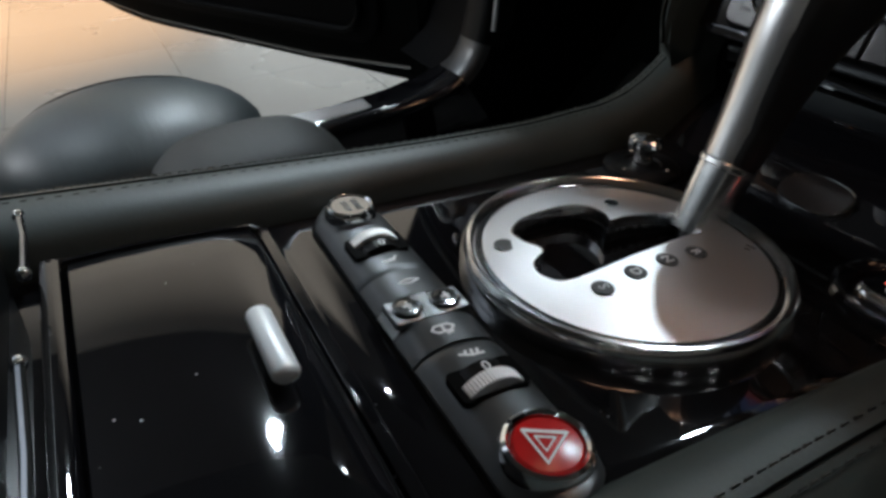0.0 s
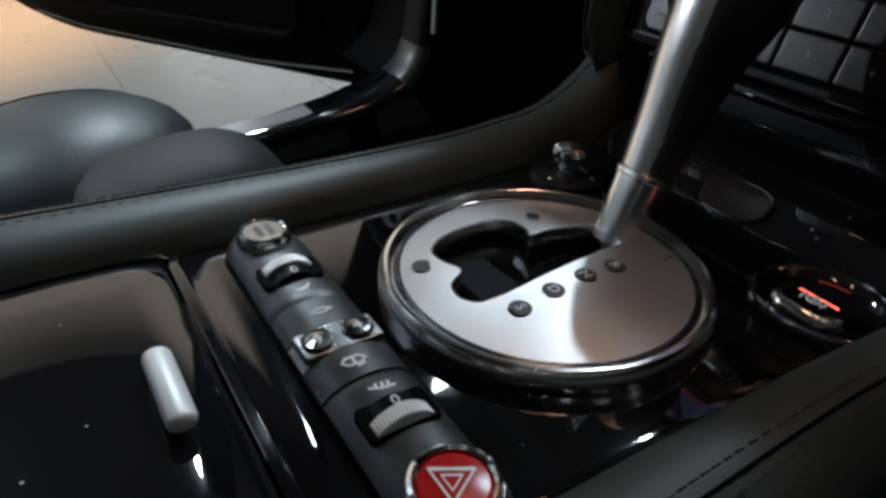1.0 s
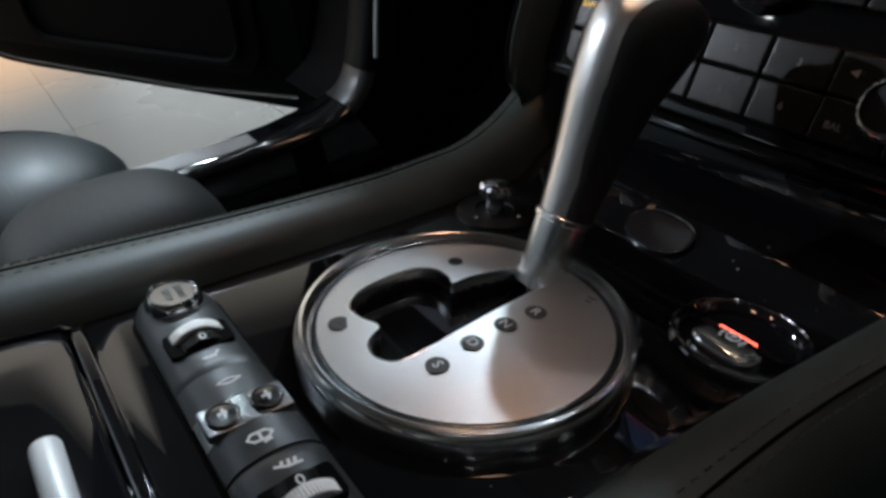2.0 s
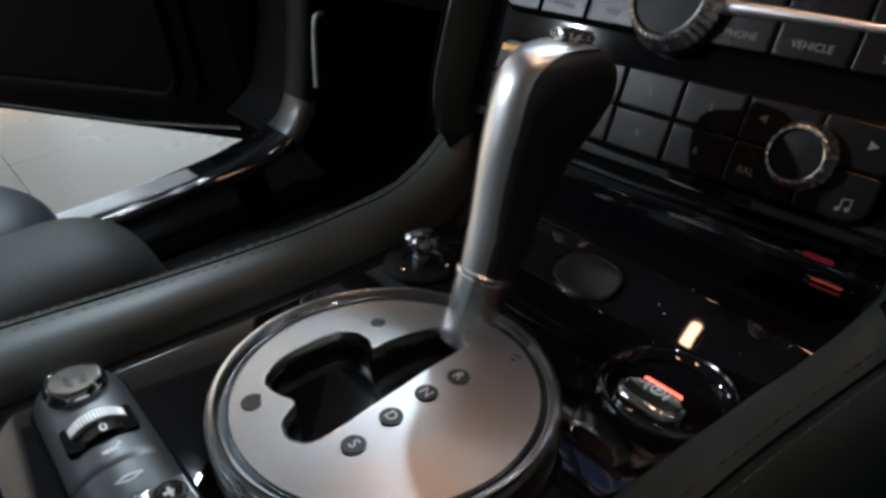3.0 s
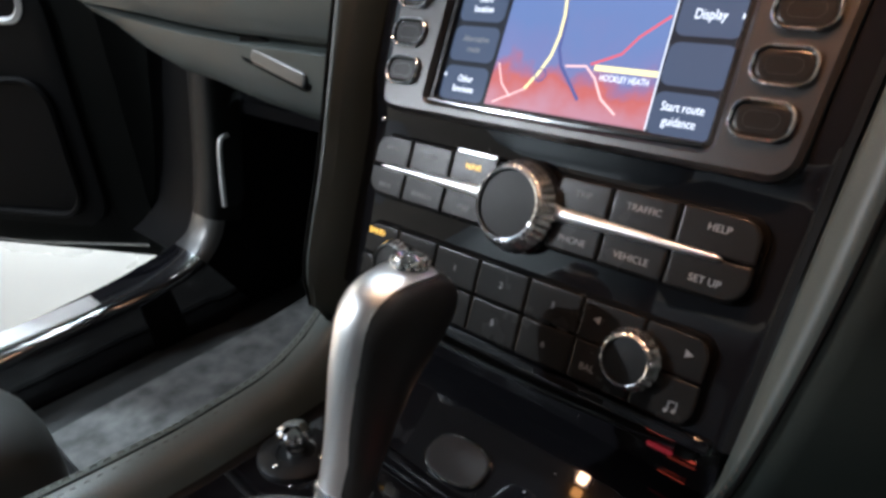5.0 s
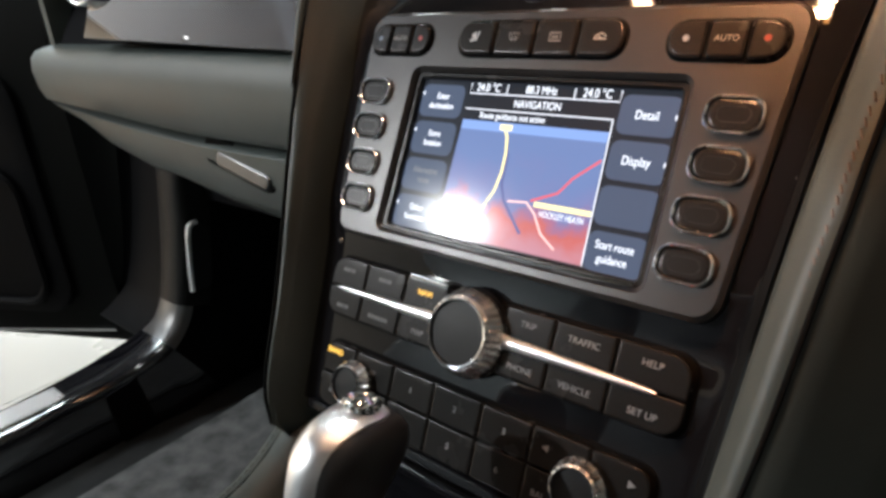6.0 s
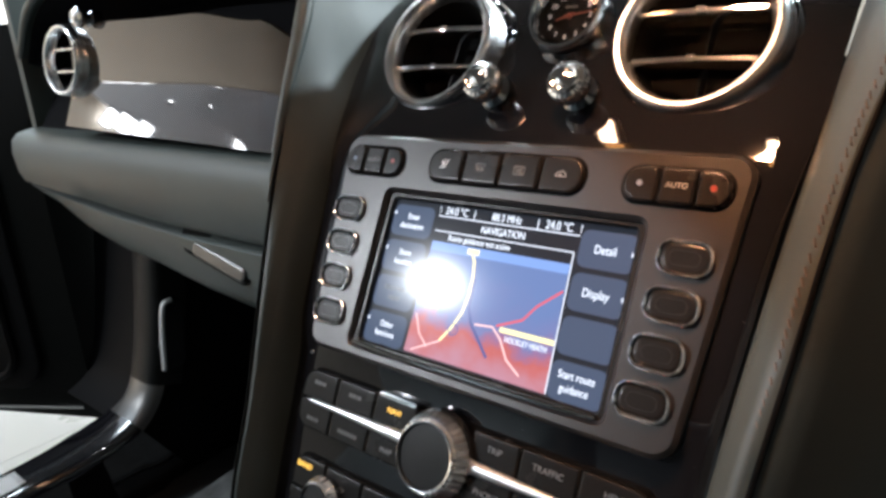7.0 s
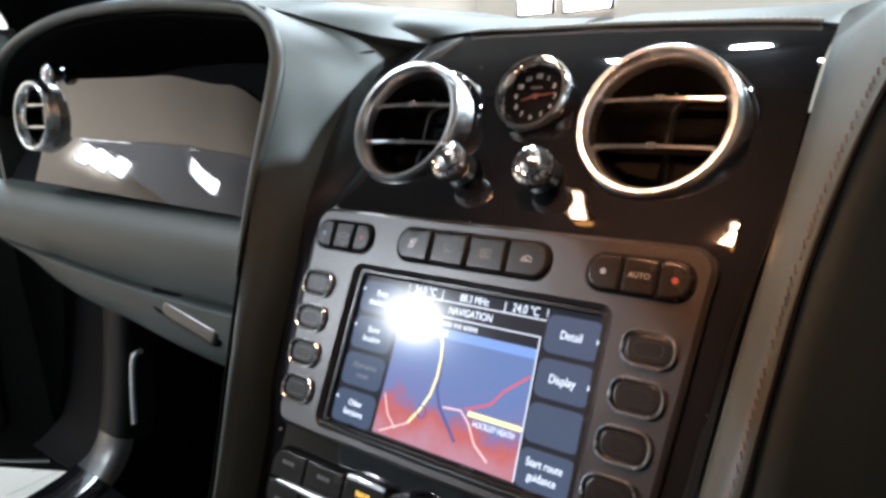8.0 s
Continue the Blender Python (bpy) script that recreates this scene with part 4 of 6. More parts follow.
def build_clock():
    clock = thing("dash_clock", STACK @ shift(0.0020, 0.2568, -0.0205), "small round analogue clock with a chrome bezel", "clock")
    part("bezel", lathe([(0.0225, -0.016), (0.0235, -0.006), (0.0232, 0.0), (0.0222, 0.002), (0.0205, 0.0022), (0.0185, -0.001), (0.0178, -0.005), (0.0175, -0.010)], 48), CHROME, clock, "chrome bezel")
    dial = part("dial", lathe([(0.0178, -0.0100), (0.0178, -0.0072), (0.0005, -0.0070)], 40), DIAL, clock, "dark dial")
    for k in range(1, 13):
        a = radians(90 - 30 * k)
        part("numeral", word(str(k), 0.0042), WHITE_MARK, dial, "", shift(0.0126 * math.cos(a), 0.0126 * math.sin(a), -0.0066))
    part("maker_mark", bars([0.0014, 0.001, 0.0016, 0.001, 0.0012], 0.0012, 0.0003), GREY_MARK, dial, "", shift(0, 0.0055, -0.0067))
    for ang, length, w in ((-108, 0.0085, 0.0009), (82, 0.0135, 0.0007)):
        part("pointer", slab([(-w, -0.003), (w, -0.003), (w * 0.5, length), (-w * 0.5, length)], 0, 0.0003), HAND, dial, "orange-red pointer", shift(0, 0, -0.0058) @ pose(0, 0, 0, 0, 0, -ang))
    part("pivot", lathe([(0.0014, -0.007), (0.0014, -0.005), (0.0006, -0.0046)], 14), HAND, dial)
    glass = material("clock_glass", (0.02, 0.02, 0.02), 0.02)
    b = glass.node_tree.nodes["Principled BSDF"]
    b.inputs["Transmission Weight"].default_value, b.inputs["Base Color"].default_value, b.inputs["IOR"].default_value = 1.0, (1, 1, 1, 1), 1.3
    g = part("glass", lathe([(0.0180, -0.003), (0.0180, -0.0025), (0.001, -0.0018)], 32), glass, clock)
    g.visible_shadow = False


build_clock()

# ---- head unit ----


def screen_glow(name, colour, power):
    """A lit area of the display: emits its own light under a glossy cover."""
    return material(name, (0.01, 0.01, 0.012), 0.13, emit=colour, emit_power=power, spec=0.12)


def map_glow():
    """Blue ground that turns to red towards the lower edge, as the map shows it."""
    m = screen_glow("map_ground", (0.2, 0.3, 0.6), 0.75)
    nt = m.node_tree
    b = nt.nodes["Principled BSDF"]
    co = nt.nodes.new("ShaderNodeTexCoord")
    sep = nt.nodes.new("ShaderNodeSeparateXYZ")
    noi = nt.nodes.new("ShaderNodeTexNoise")
    noi.inputs["Scale"].default_value, noi.inputs["Detail"].default_value = 42, 4
    add = nt.nodes.new("ShaderNodeMath")
    add.operation = "MULTIPLY_ADD"
    add.inputs[1].default_value = 0.050
    mr = nt.nodes.new("ShaderNodeMapRange")
    mr.inputs["From Min"].default_value, mr.inputs["From Max"].default_value = -0.036, 0.030
    ramp = nt.nodes.new("ShaderNodeValToRGB")
    e = ramp.color_ramp.elements
    e[0].position, e[0].color = 0.0, (0.44, 0.27, 0.36, 1)
    e[1].position, e[1].color = 1.0, (0.13, 0.19, 0.38, 1)
    for p, c in ((0.30, (0.46, 0.20, 0.24, 1)), (0.50, (0.48, 0.12, 0.11, 1)), (0.58, (0.30, 0.14, 0.24, 1)), (0.66, (0.16, 0.18, 0.36, 1))):
        k = e.new(p)
        k.color = c
    nt.links.new(co.outputs["Object"], sep.inputs[0])
    nt.links.new(co.outputs["Object"], noi.inputs["Vector"])
    nt.links.new(noi.outputs["Fac"], add.inputs[0])
    nt.links.new(sep.outputs["Y"], add.inputs[2])
    nt.links.new(add.outputs[0], mr.inputs["Value"])
    nt.links.new(mr.outputs[0], ramp.inputs[0])
    nt.links.new(ramp.outputs[0], b.inputs["Emission Color"])
    return m


DARK_GLOW = screen_glow("display_black", (0.10, 0.12, 0.16), 0.10)
TAB_GLOW = screen_glow("display_tab", (0.11, 0.15, 0.24), 0.40)
TEXT_GLOW = screen_glow("display_text", (0.85, 0.9, 1.0), 0.95)
FAINT_GLOW = screen_glow("display_faint_text", (0.5, 0.52, 0.55), 0.3)
SKY_GLOW = screen_glow("map_sky", (0.25, 0.40, 0.8), 0.62)
MAP_GLOW = map_glow()
ROAD_YELLOW = screen_glow("map_main_road", (1.0, 0.85, 0.4), 0.9)
ROAD_PALE = screen_glow("map_side_road", (1.0, 0.62, 0.6), 0.75)
ROAD_DARK = screen_glow("map_river", (0.10, 0.12, 0.32), 0.6)
ROAD_RED = screen_glow("map_red_road", (0.75, 0.12, 0.15), 0.7)


def ribbon(points, w, z):
    """A flat strip along a line."""
    pts = [Vector((x, y)) for x, y in points]
    rows = []
    for i, p in enumerate(pts):
        t = (pts[min(i + 1, len(pts) - 1)] - pts[max(i - 1, 0)]).normalized()
        n = Vector((-t.y, t.x)) * w / 2
        rows.append([(p.x + n.x, p.y + n.y, z), (p.x - n.x, p.y - n.y, z), (p.x - n.x, p.y - n.y, z - 0.00004), (p.x + n.x, p.y + n.y, z - 0.00004)])
    return loft(rows, True, True)


def build_head_unit():
    unit = thing("head_unit", STACK @ shift(0, 0, -0.0045), "satin black infotainment unit with a lit navigation screen", "infotainment unit")
    # faceplate with its screen opening: outline and opening share their number of points
    n = 8
    outer = []
    for k, (x, y) in enumerate(((0.1150, 0.040), (0.1240, 0.173), (-0.1185, 0.173), (-0.1095, 0.040))):
        r = 0.011
        sx, sy = (1 if x > 0 else -1), (1 if y > 0.1 else -1)
        for i in range(n + 1):
            a = radians(-90 + 90 * k + 90 * i / n)
            outer.append((x - sx * r + r * math.cos(a), y - sy * r + r * math.sin(a)))
    inner = rounded(0.157, 0.0915, 0.004, n, 0.003, 0.0935)
    plate = part("faceplate", frame_ring(outer, inner, -0.007, 0.0045, 0.0022), SATIN, unit, "satin black faceplate")
    part("screen_frame", frame_ring(rounded(0.158, 0.0925, 0.004, n, 0.003, 0.0935), rounded(0.150, 0.085, 0.002, n, 0.003, 0.0935), -0.003, 0.0012, 0.001), KEY, unit)
    part("lower_lip", tube([(-0.0725, 0.0488, 0.0042), (-0.05, 0.0479, 0.0048), (0.055, 0.0479, 0.0048), (0.0785, 0.0488, 0.0042)], 0.0011, 8), DARK_CHROME, unit, "bright lower edge of the screen")
    # display, laid out from its centre
    disp = part("display", slab(rounded(0.152, 0.087, 0.002, 2), -0.0035, -0.0020), DARK_GLOW, unit, "lit navigation display", shift(0.003, 0.0935, 0))
    z = -0.0019
    cx, cy = 0.003, 0.0935

    def lay(name, geo, mat, u=0.0, v=0.0, dz=0.0, label=""):
        return part(name, geo, mat, disp, label, shift(u - cx if u or v else 0, v - cy if u or v else 0, z + dz))
    lay("map", slab([(-0.0425, -0.0415), (0.0465, -0.0415), (0.0445, 0.0165), (-0.0415, 0.0165)], 0, 0.00006), MAP_GLOW, label="blue and red road map")
    lay("sky_band", slab([(-0.0415, 0.0165), (0.0445, 0.0165), (0.0445, 0.0215), (-0.0415, 0.0215)], 0, 0.00006), SKY_GLOW)
    edge = [(-0.0415, 0.0275), (0.0448, 0.0275), (0.0468, -0.0415)]
    lay("map_edge", joined(ribbon(edge[:2], 0.0005, 0.0001), ribbon(edge[1:], 0.0005, 0.0001)), TEXT_GLOW)
    lay("road", ribbon([(-0.0130, 0.0185), (-0.0105, 0.014), (-0.0090, 0.006), (-0.0088, -0.004), (-0.0105, -0.014), (-0.0150, -0.023), (-0.0205, -0.031)], 0.0014, 0.0001), ROAD_YELLOW)
    lay("road", ribbon([(-0.0105, 0.015), (-0.0075, 0.004), (-0.0070, -0.010), (-0.0035, -0.018), (0.0040, -0.026), (0.0105, -0.033)], 0.0016, 0.00009), ROAD_DARK)
    lay("road", ribbon([(0.044, 0.008), (0.032, -0.002), (0.026, -0.010), (0.012, -0.016)], 0.0012, 0.00009), ROAD_RED)
    lay("road", ribbon([(-0.001, -0.018), (0.010, -0.017), (0.016, -0.022), (0.022, -0.031), (0.031, -0.037)], 0.0010, 0.00009), ROAD_PALE)
    lay("road", ribbon([(-0.040, -0.020), (-0.035, -0.030), (-0.028, -0.036)], 0.0008, 0.00009), ROAD_PALE)
    lay("road", ribbon([(-0.038, -0.040), (-0.026, -0.034), (-0.020, -0.031)], 0.0008, 0.00009), ROAD_PALE)
    lay("road_sign", slab([(0.0145, -0.0185), (0.0455, -0.0185), (0.0455, -0.0160), (0.0145, -0.0160)], 0, 0.00012), ROAD_YELLOW)
    lay("place_name", moved(word("HOCKLEY HEATH", 0.0042, narrow=0.72), shift(0.0305, -0.0215, 0.0001)), TEXT_GLOW)
    lay("road_number", moved(bars([0.0075], 0.003, 0), shift(-0.0125, 0.0190, 0.0001)), ROAD_YELLOW)
    lay("car_mark", frame_ring(circle(0.0033, 24, -0.0135, -0.0235), circle(0.0027, 24, -0.0135, -0.0235), 0, 0.00014), ROAD_DARK)
    # header
    lay("header_line", joined(ribbon([(-0.041, 0.0415), (-0.041, 0.036), (0.046, 0.036), (0.046, 0.0415)], 0.0005, 0.0001), ribbon([(0.022, 0.036), (0.022, 0.0415)], 0.0005, 0.0001), ribbon([(-0.0175, 0.036), (-0.0175, 0.0415)], 0.0005, 0.0001)), TEXT_GLOW)
    for text, size, x, y, mat in (("24.0 °C", 0.0062, -0.0295, 0.0392, TEXT_GLOW), ("88.3 MHz", 0.0058, 0.0030, 0.0392, TEXT_GLOW), ("24.0 °C", 0.0062, 0.0340, 0.0392, TEXT_GLOW),
                                  ("NAVIGATION", 0.0056, 0.0025, 0.0315, TEXT_GLOW), ("Route guidance not active", 0.0048, -0.0110, 0.0244, TEXT_GLOW)):
        lay("readout", moved(word(text, size, narrow=0.8), shift(x, y)), mat, dz=0.00012)
    # tabs on both sides
    for k, (lines, mat) in enumerate(((("Enter", "destination"), TEXT_GLOW), (("Store", "location"), TEXT_GLOW), (("Alternative", "route"), FAINT_GLOW), (("Other", "functions"), TEXT_GLOW))):
        y = 0.0305 - 0.0212 * k
        tab = lay("screen_tab", slab(rounded(0.030, 0.0185, 0.004, 3, -0.0595, y), 0, 0.00005), TAB_GLOW)
        for i, text in enumerate(lines):
            part("caption", moved(word(text, 0.0049, narrow=0.8), shift(-0.0590, y + 0.0026 - 0.0054 * i)), mat, tab, "", shift(0, 0, 0.00012))
        if k != 2:
            part("pointer_mark", moved(slab([(-0.0745, y), (-0.0730, y - 0.0013), (-0.0730, y + 0.0013)], 0, 0.0001), shift(0, 0.004)), TEXT_GLOW, tab)
    for k, lines in enumerate((("Detail",), ("Display",), (), ("Start route", "guidance"))):
        y = 0.0305 - 0.0212 * k
        tab = lay("screen_tab", slab(rounded(0.0285, 0.0185, 0.004, 3, 0.0612, y), 0, 0.00005), TAB_GLOW)
        for i, text in enumerate(lines):
            part("caption", moved(word(text, 0.0060 if len(lines) == 1 else 0.0054, narrow=0.78), shift(0.0605, y + (0.003 - 0.0062 * i if len(lines) > 1 else 0))), TEXT_GLOW, tab, "", shift(0, 0, 0.00012))
        if k < 2:
            part("pointer_mark", slab([(0.0750, y), (0.0735, y + 0.0013), (0.0735, y - 0.0013)], 0, 0.0001), TEXT_GLOW, tab)
    # soft keys with bright rings
    for side, us in ((-1, (-0.1020, -0.1005, -0.0985, -0.0960)), (1, (0.1025, 0.1012, 0.0995, 0.0975))):
        for u, v in zip(us, (0.1250, 0.1040, 0.0828, 0.0618)):
            key = part("soft_key", slab(rounded(0.0213, 0.0131, 0.0055, 6), 0.0035, 0.0062, 0.0014), KEY, unit, "black key in a chrome ring", shift(u, v, 0))
            part("key_ring", frame_ring(rounded(0.0242, 0.0160, 0.0068, 6), rounded(0.0216, 0.0134, 0.0056, 6), 0.0030, 0.0072, 0.0006), POLISHED, key, "chrome ring")
            part("key_inset", frame_ring(rounded(0.0135, 0.0068, 0.0030, 5), rounded(0.0130, 0.0063, 0.0028, 5), 0.006, 0.0064), SOFT, key)
    # climate keys: three, four and three in pills
    def pill(u0, u1, cuts, v0, v1, marks):
        edges = [u0, *cuts, u1]
        r = (v1 - v0) * 0.45
        well = part("key_well", slab(rounded(u1 - u0 + 0.002, v1 - v0 + 0.002, r + 0.001, 6, (u0 + u1) / 2, (v0 + v1) / 2), 0.003, 0.0048, 0.0002, 1), VOID, unit)
        for k in range(len(edges) - 1):
            a, b = edges[k] + 0.0003, edges[k + 1] - 0.0003
            pts = []
            first, last = k == 0, k == len(edges) - 2
            for cnr, (x, y) in enumerate(((b, v0), (b, v1), (a, v1), (a, v0))):
                rr = r if (last and cnr < 2) or (first and cnr > 1) else 0.0022
                sx, sy = (1 if x == b else -1), (1 if y == v1 else -1)
                for i in range(7):
                    ang = radians(-90 + 90 * cnr + 15 * i)
                    pts.append((x - sx * rr + rr * math.cos(ang), y - sy * rr + rr * math.sin(ang)))
            key = part("climate_key", slab(pts, 0.004, 0.0072, 0.0018, 3), KEY, unit, "glossy black climate key")
            kind = marks[k]
            cu, cv = (a + b) / 2, (v0 + v1) / 2
            if kind == "AUTO":
                part("legend", moved(word("AUTO", 0.0036), shift(cu, cv, 0.00725)), GREY_MARK, key)
            elif kind in ("red", "blue"):
                part("legend", moved(slab(circle(0.0014, 14), 0, 0.0002), shift(cu, cv, 0.0072)), RED_DOT if kind == "red" else BLUE_DOT, key)
            elif kind == "seat":
                part("legend", joined(*[moved(ribbon(seg, 0.0006, 0.0001), shift(cu, cv, 0.0073)) for seg in ([(0.002, 0.003), (0.0005, -0.0015), (-0.003, -0.002)], [(-0.002, 0.002), (-0.0012, 0.0002), (-0.002, -0.001)], [(0.0, 0.0028), (-0.0008, 0.001), (-0.0002, -0.0005)])]), WHITE_MARK, key)
            elif kind == "front":
                part("legend", joined(*[moved(ribbon(seg, 0.0005, 0.0001), shift(cu, cv, 0.0073)) for seg in ([(-0.003, 0.002), (0.003, 0.002), (0.002, -0.0012), (-0.002, -0.0012), (-0.003, 0.002)], [(-0.0012, -0.0022), (-0.0008, 0.001)], [(0.0012, -0.0022), (0.0008, 0.001)])]), GREY_MARK, key)
            elif kind == "rear":
                part("legend", joined(*[moved(ribbon(seg, 0.0005, 0.0001), shift(cu, cv, 0.0073)) for seg in ([(-0.003, 0.002), (0.003, 0.002), (0.003, -0.002), (-0.003, -0.002), (-0.003, 0.002)], [(-0.0012, -0.0012), (-0.0012, 0.001)], [(0.0, -0.0012), (0.0, 0.001)], [(0.0012, -0.0012), (0.0012, 0.001)])]), GREY_MARK, key)
            else:
                part("legend", joined(*[moved(ribbon(seg, 0.0006, 0.0001), shift(cu, cv, 0.0073)) for seg in ([(-0.003, -0.001), (-0.002, 0.0006), (0.0005, 0.0016), (0.0025, 0.0006), (0.003, -0.001), (-0.003, -0.001)], [(0.001, -0.001), (-0.001, 0.0002)])]), GREY_MARK, key)
    pill(-0.1140, -0.0680, (-0.0988, -0.0825), 0.1475, 0.1650, ("blue", "AUTO", "red"))
    pill(-0.0485, 0.0480, (-0.0240, 0.0, 0.0240), 0.1475, 0.1660, ("seat", "front", "rear", "cycle"))
    pill(0.0675, 0.1162, (0.0845, 0.1012), 0.1475, 0.1645, ("blue", "AUTO", "red"))


build_head_unit()

# ---- key strip with the large rotary knob ----


def key_block(u0, u1, v0, v1, corner=None, r=0.004):
    """Outline of one key; corner names the rounded corner: 0 lower right, then counter-clockwise."""
    pts = []
    for c, (x, y) in enumerate(((u1, v0), (u1, v1), (u0, v1), (u0, v0))):
        rr = r if corner == c else 0.0014
        sx, sy = (1 if x == u1 else -1), (1 if y == v1 else -1)
        for i in range(5):
            a = radians(-90 + 90 * c + 22.5 * i)
            pts.append((x - sx * rr + rr * math.cos(a), y - sy * rr + rr * math.sin(a)))
    return pts


def build_knob(parent, name, r, height, cap_mat, label, m):
    """A round knob: dark face inside a thin rim on a knurled bright collar."""
    knob = part(name, lathe([(r * 0.84, 0), (r * 0.84, height - 0.0008), (r * 0.81, height), (r * 0.78, height - 0.0008), (0.0005, height - 0.0003)], 48), cap_mat, parent, label, m)
    n = max(36, int(r * 3600))
    rows = []
    for rr, z in ((1.06, 0.001), (1.11, 0.002), (1.10, 0.0042), (1.02, height * 0.62), (0.93, height * 0.92), (0.86, height * 0.99), (0.83, height * 0.98)):
        rows.append([((r * rr + (0.0004 if i % 2 else -0.0002)) * math.cos(2 * math.pi * i / n), (r * rr + (0.0004 if i % 2 else -0.0002)) * math.sin(2 * math.pi * i / n), z) for i in range(n)])
    part("knurl", loft(rows, True, False), RING, knob, "knurled chrome collar", sharp=15)
    part("rim", lathe([(r * 0.80, height - 0.001), (r * 0.86, height), (r * 0.85, height + 0.0008), (r * 0.82, height + 0.0006), (r * 0.80, height - 0.001)], 48), CHROME, knob, "thin chrome rim")
    return knob


def build_key_strip():
    strip = thing("control_strip", tilted(0.0085, -0.0106, 2.5), "black key strip with chrome spear and large rotary knob", "control panel")
    v0, vm, v1 = -0.0083, 0.0080, 0.0257
    part("well", slab(rounded(0.2200, v1 - v0 + 0.003, 0.010, 6, 0.0018, (v0 + v1) / 2), -0.001, 0.0012, 0.0008), VOID, strip)
    left, right = (-0.1068, -0.0787, -0.0485, -0.0185), (0.0180, 0.0458, 0.0766, 0.1103)
    names = {("l", 1): ("*", "*", "NAVI"), ("l", 0): ("*", "**", "MAP"), ("r", 1): ("TRIP", "TRAFFIC", "HELP"), ("r", 0): ("PHONE", "VEHICLE", "SET UP")}
    for side, edges in (("l", left), ("r", right)):
        for row in (1, 0):
            a, b = (vm + 0.0004, v1) if row else (v0, vm - 0.0004)
            for k in range(3):
                corner = None
                if side == "l" and k == 0:
                    corner = 2 if row else 3
                if side == "r" and k == 2:
                    corner = 1 if row else 0
                key = part("key", slab(key_block(edges[k] + 0.0003, edges[k + 1] - 0.0003, a, b, corner, 0.009), 0.0005, 0.0058, 0.0011, 3), KEY, strip, "black key")
                text = names[(side, row)][k]
                cu, cv = (edges[k] + edges[k + 1]) / 2, (a + b) / 2 + (0.002 if row else -0.002)
                if text.startswith("*"):
                    part("legend", moved(bars([0.0022, 0.0022, 0.001, 0.0022] if len(text) == 1 else [0.002] * 6, 0.0022, 0.0006), shift(cu, cv, 0.0058)), DIM_MARK, key)
                else:
                    part("legend", moved(word(text, 0.0043), shift(cu, cv, 0.0059)), LIT_ORANGE if text == "NAVI" else GREY_MARK, key)
    # Added chrome bar stands in for the lamp glare above the NAVI key.
    part("pilot_light", slab(rounded(0.0265, 0.0026, 0.001), 0.0005, 0.0064, 0.0006), CHROME, strip, "", shift(-0.0325, 0.0262, 0))
    for s, tip in ((-1, -0.0985), (1, 0.0975)):
        rows = []
        for f in (0, 0.15, 0.4, 0.7, 0.9, 0.97, 1.0):
            u = 0.018 * s + (tip - 0.018 * s) * f
            h = 0.0036 * (1 - 0.72 * f) if f < 0.99 else 0.0003
            rows.append([(u, vm + h * math.cos(a), 0.0056 + 0.0026 * (1 - 0.5 * f) * max(0, math.sin(a)) + 0.0002) for a in [math.pi * 2 * q / 12 for q in range(12)]])
        part("spear", loft(rows), BRUSHED, strip, "tapering bright spear")
    part("knob_seat", lathe([(0.0235, 0), (0.0235, 0.004), (0.0215, 0.0052), (0.02, 0.0052)], 48), GLOSS, strip, "", shift(-0.0006, 0.0066, 0.001))
    build_knob(strip, "rotary_knob", 0.0200, 0.0115, SOFT, "large rotary knob with a dark face", shift(-0.0006, 0.0066, 0.005))


build_key_strip()


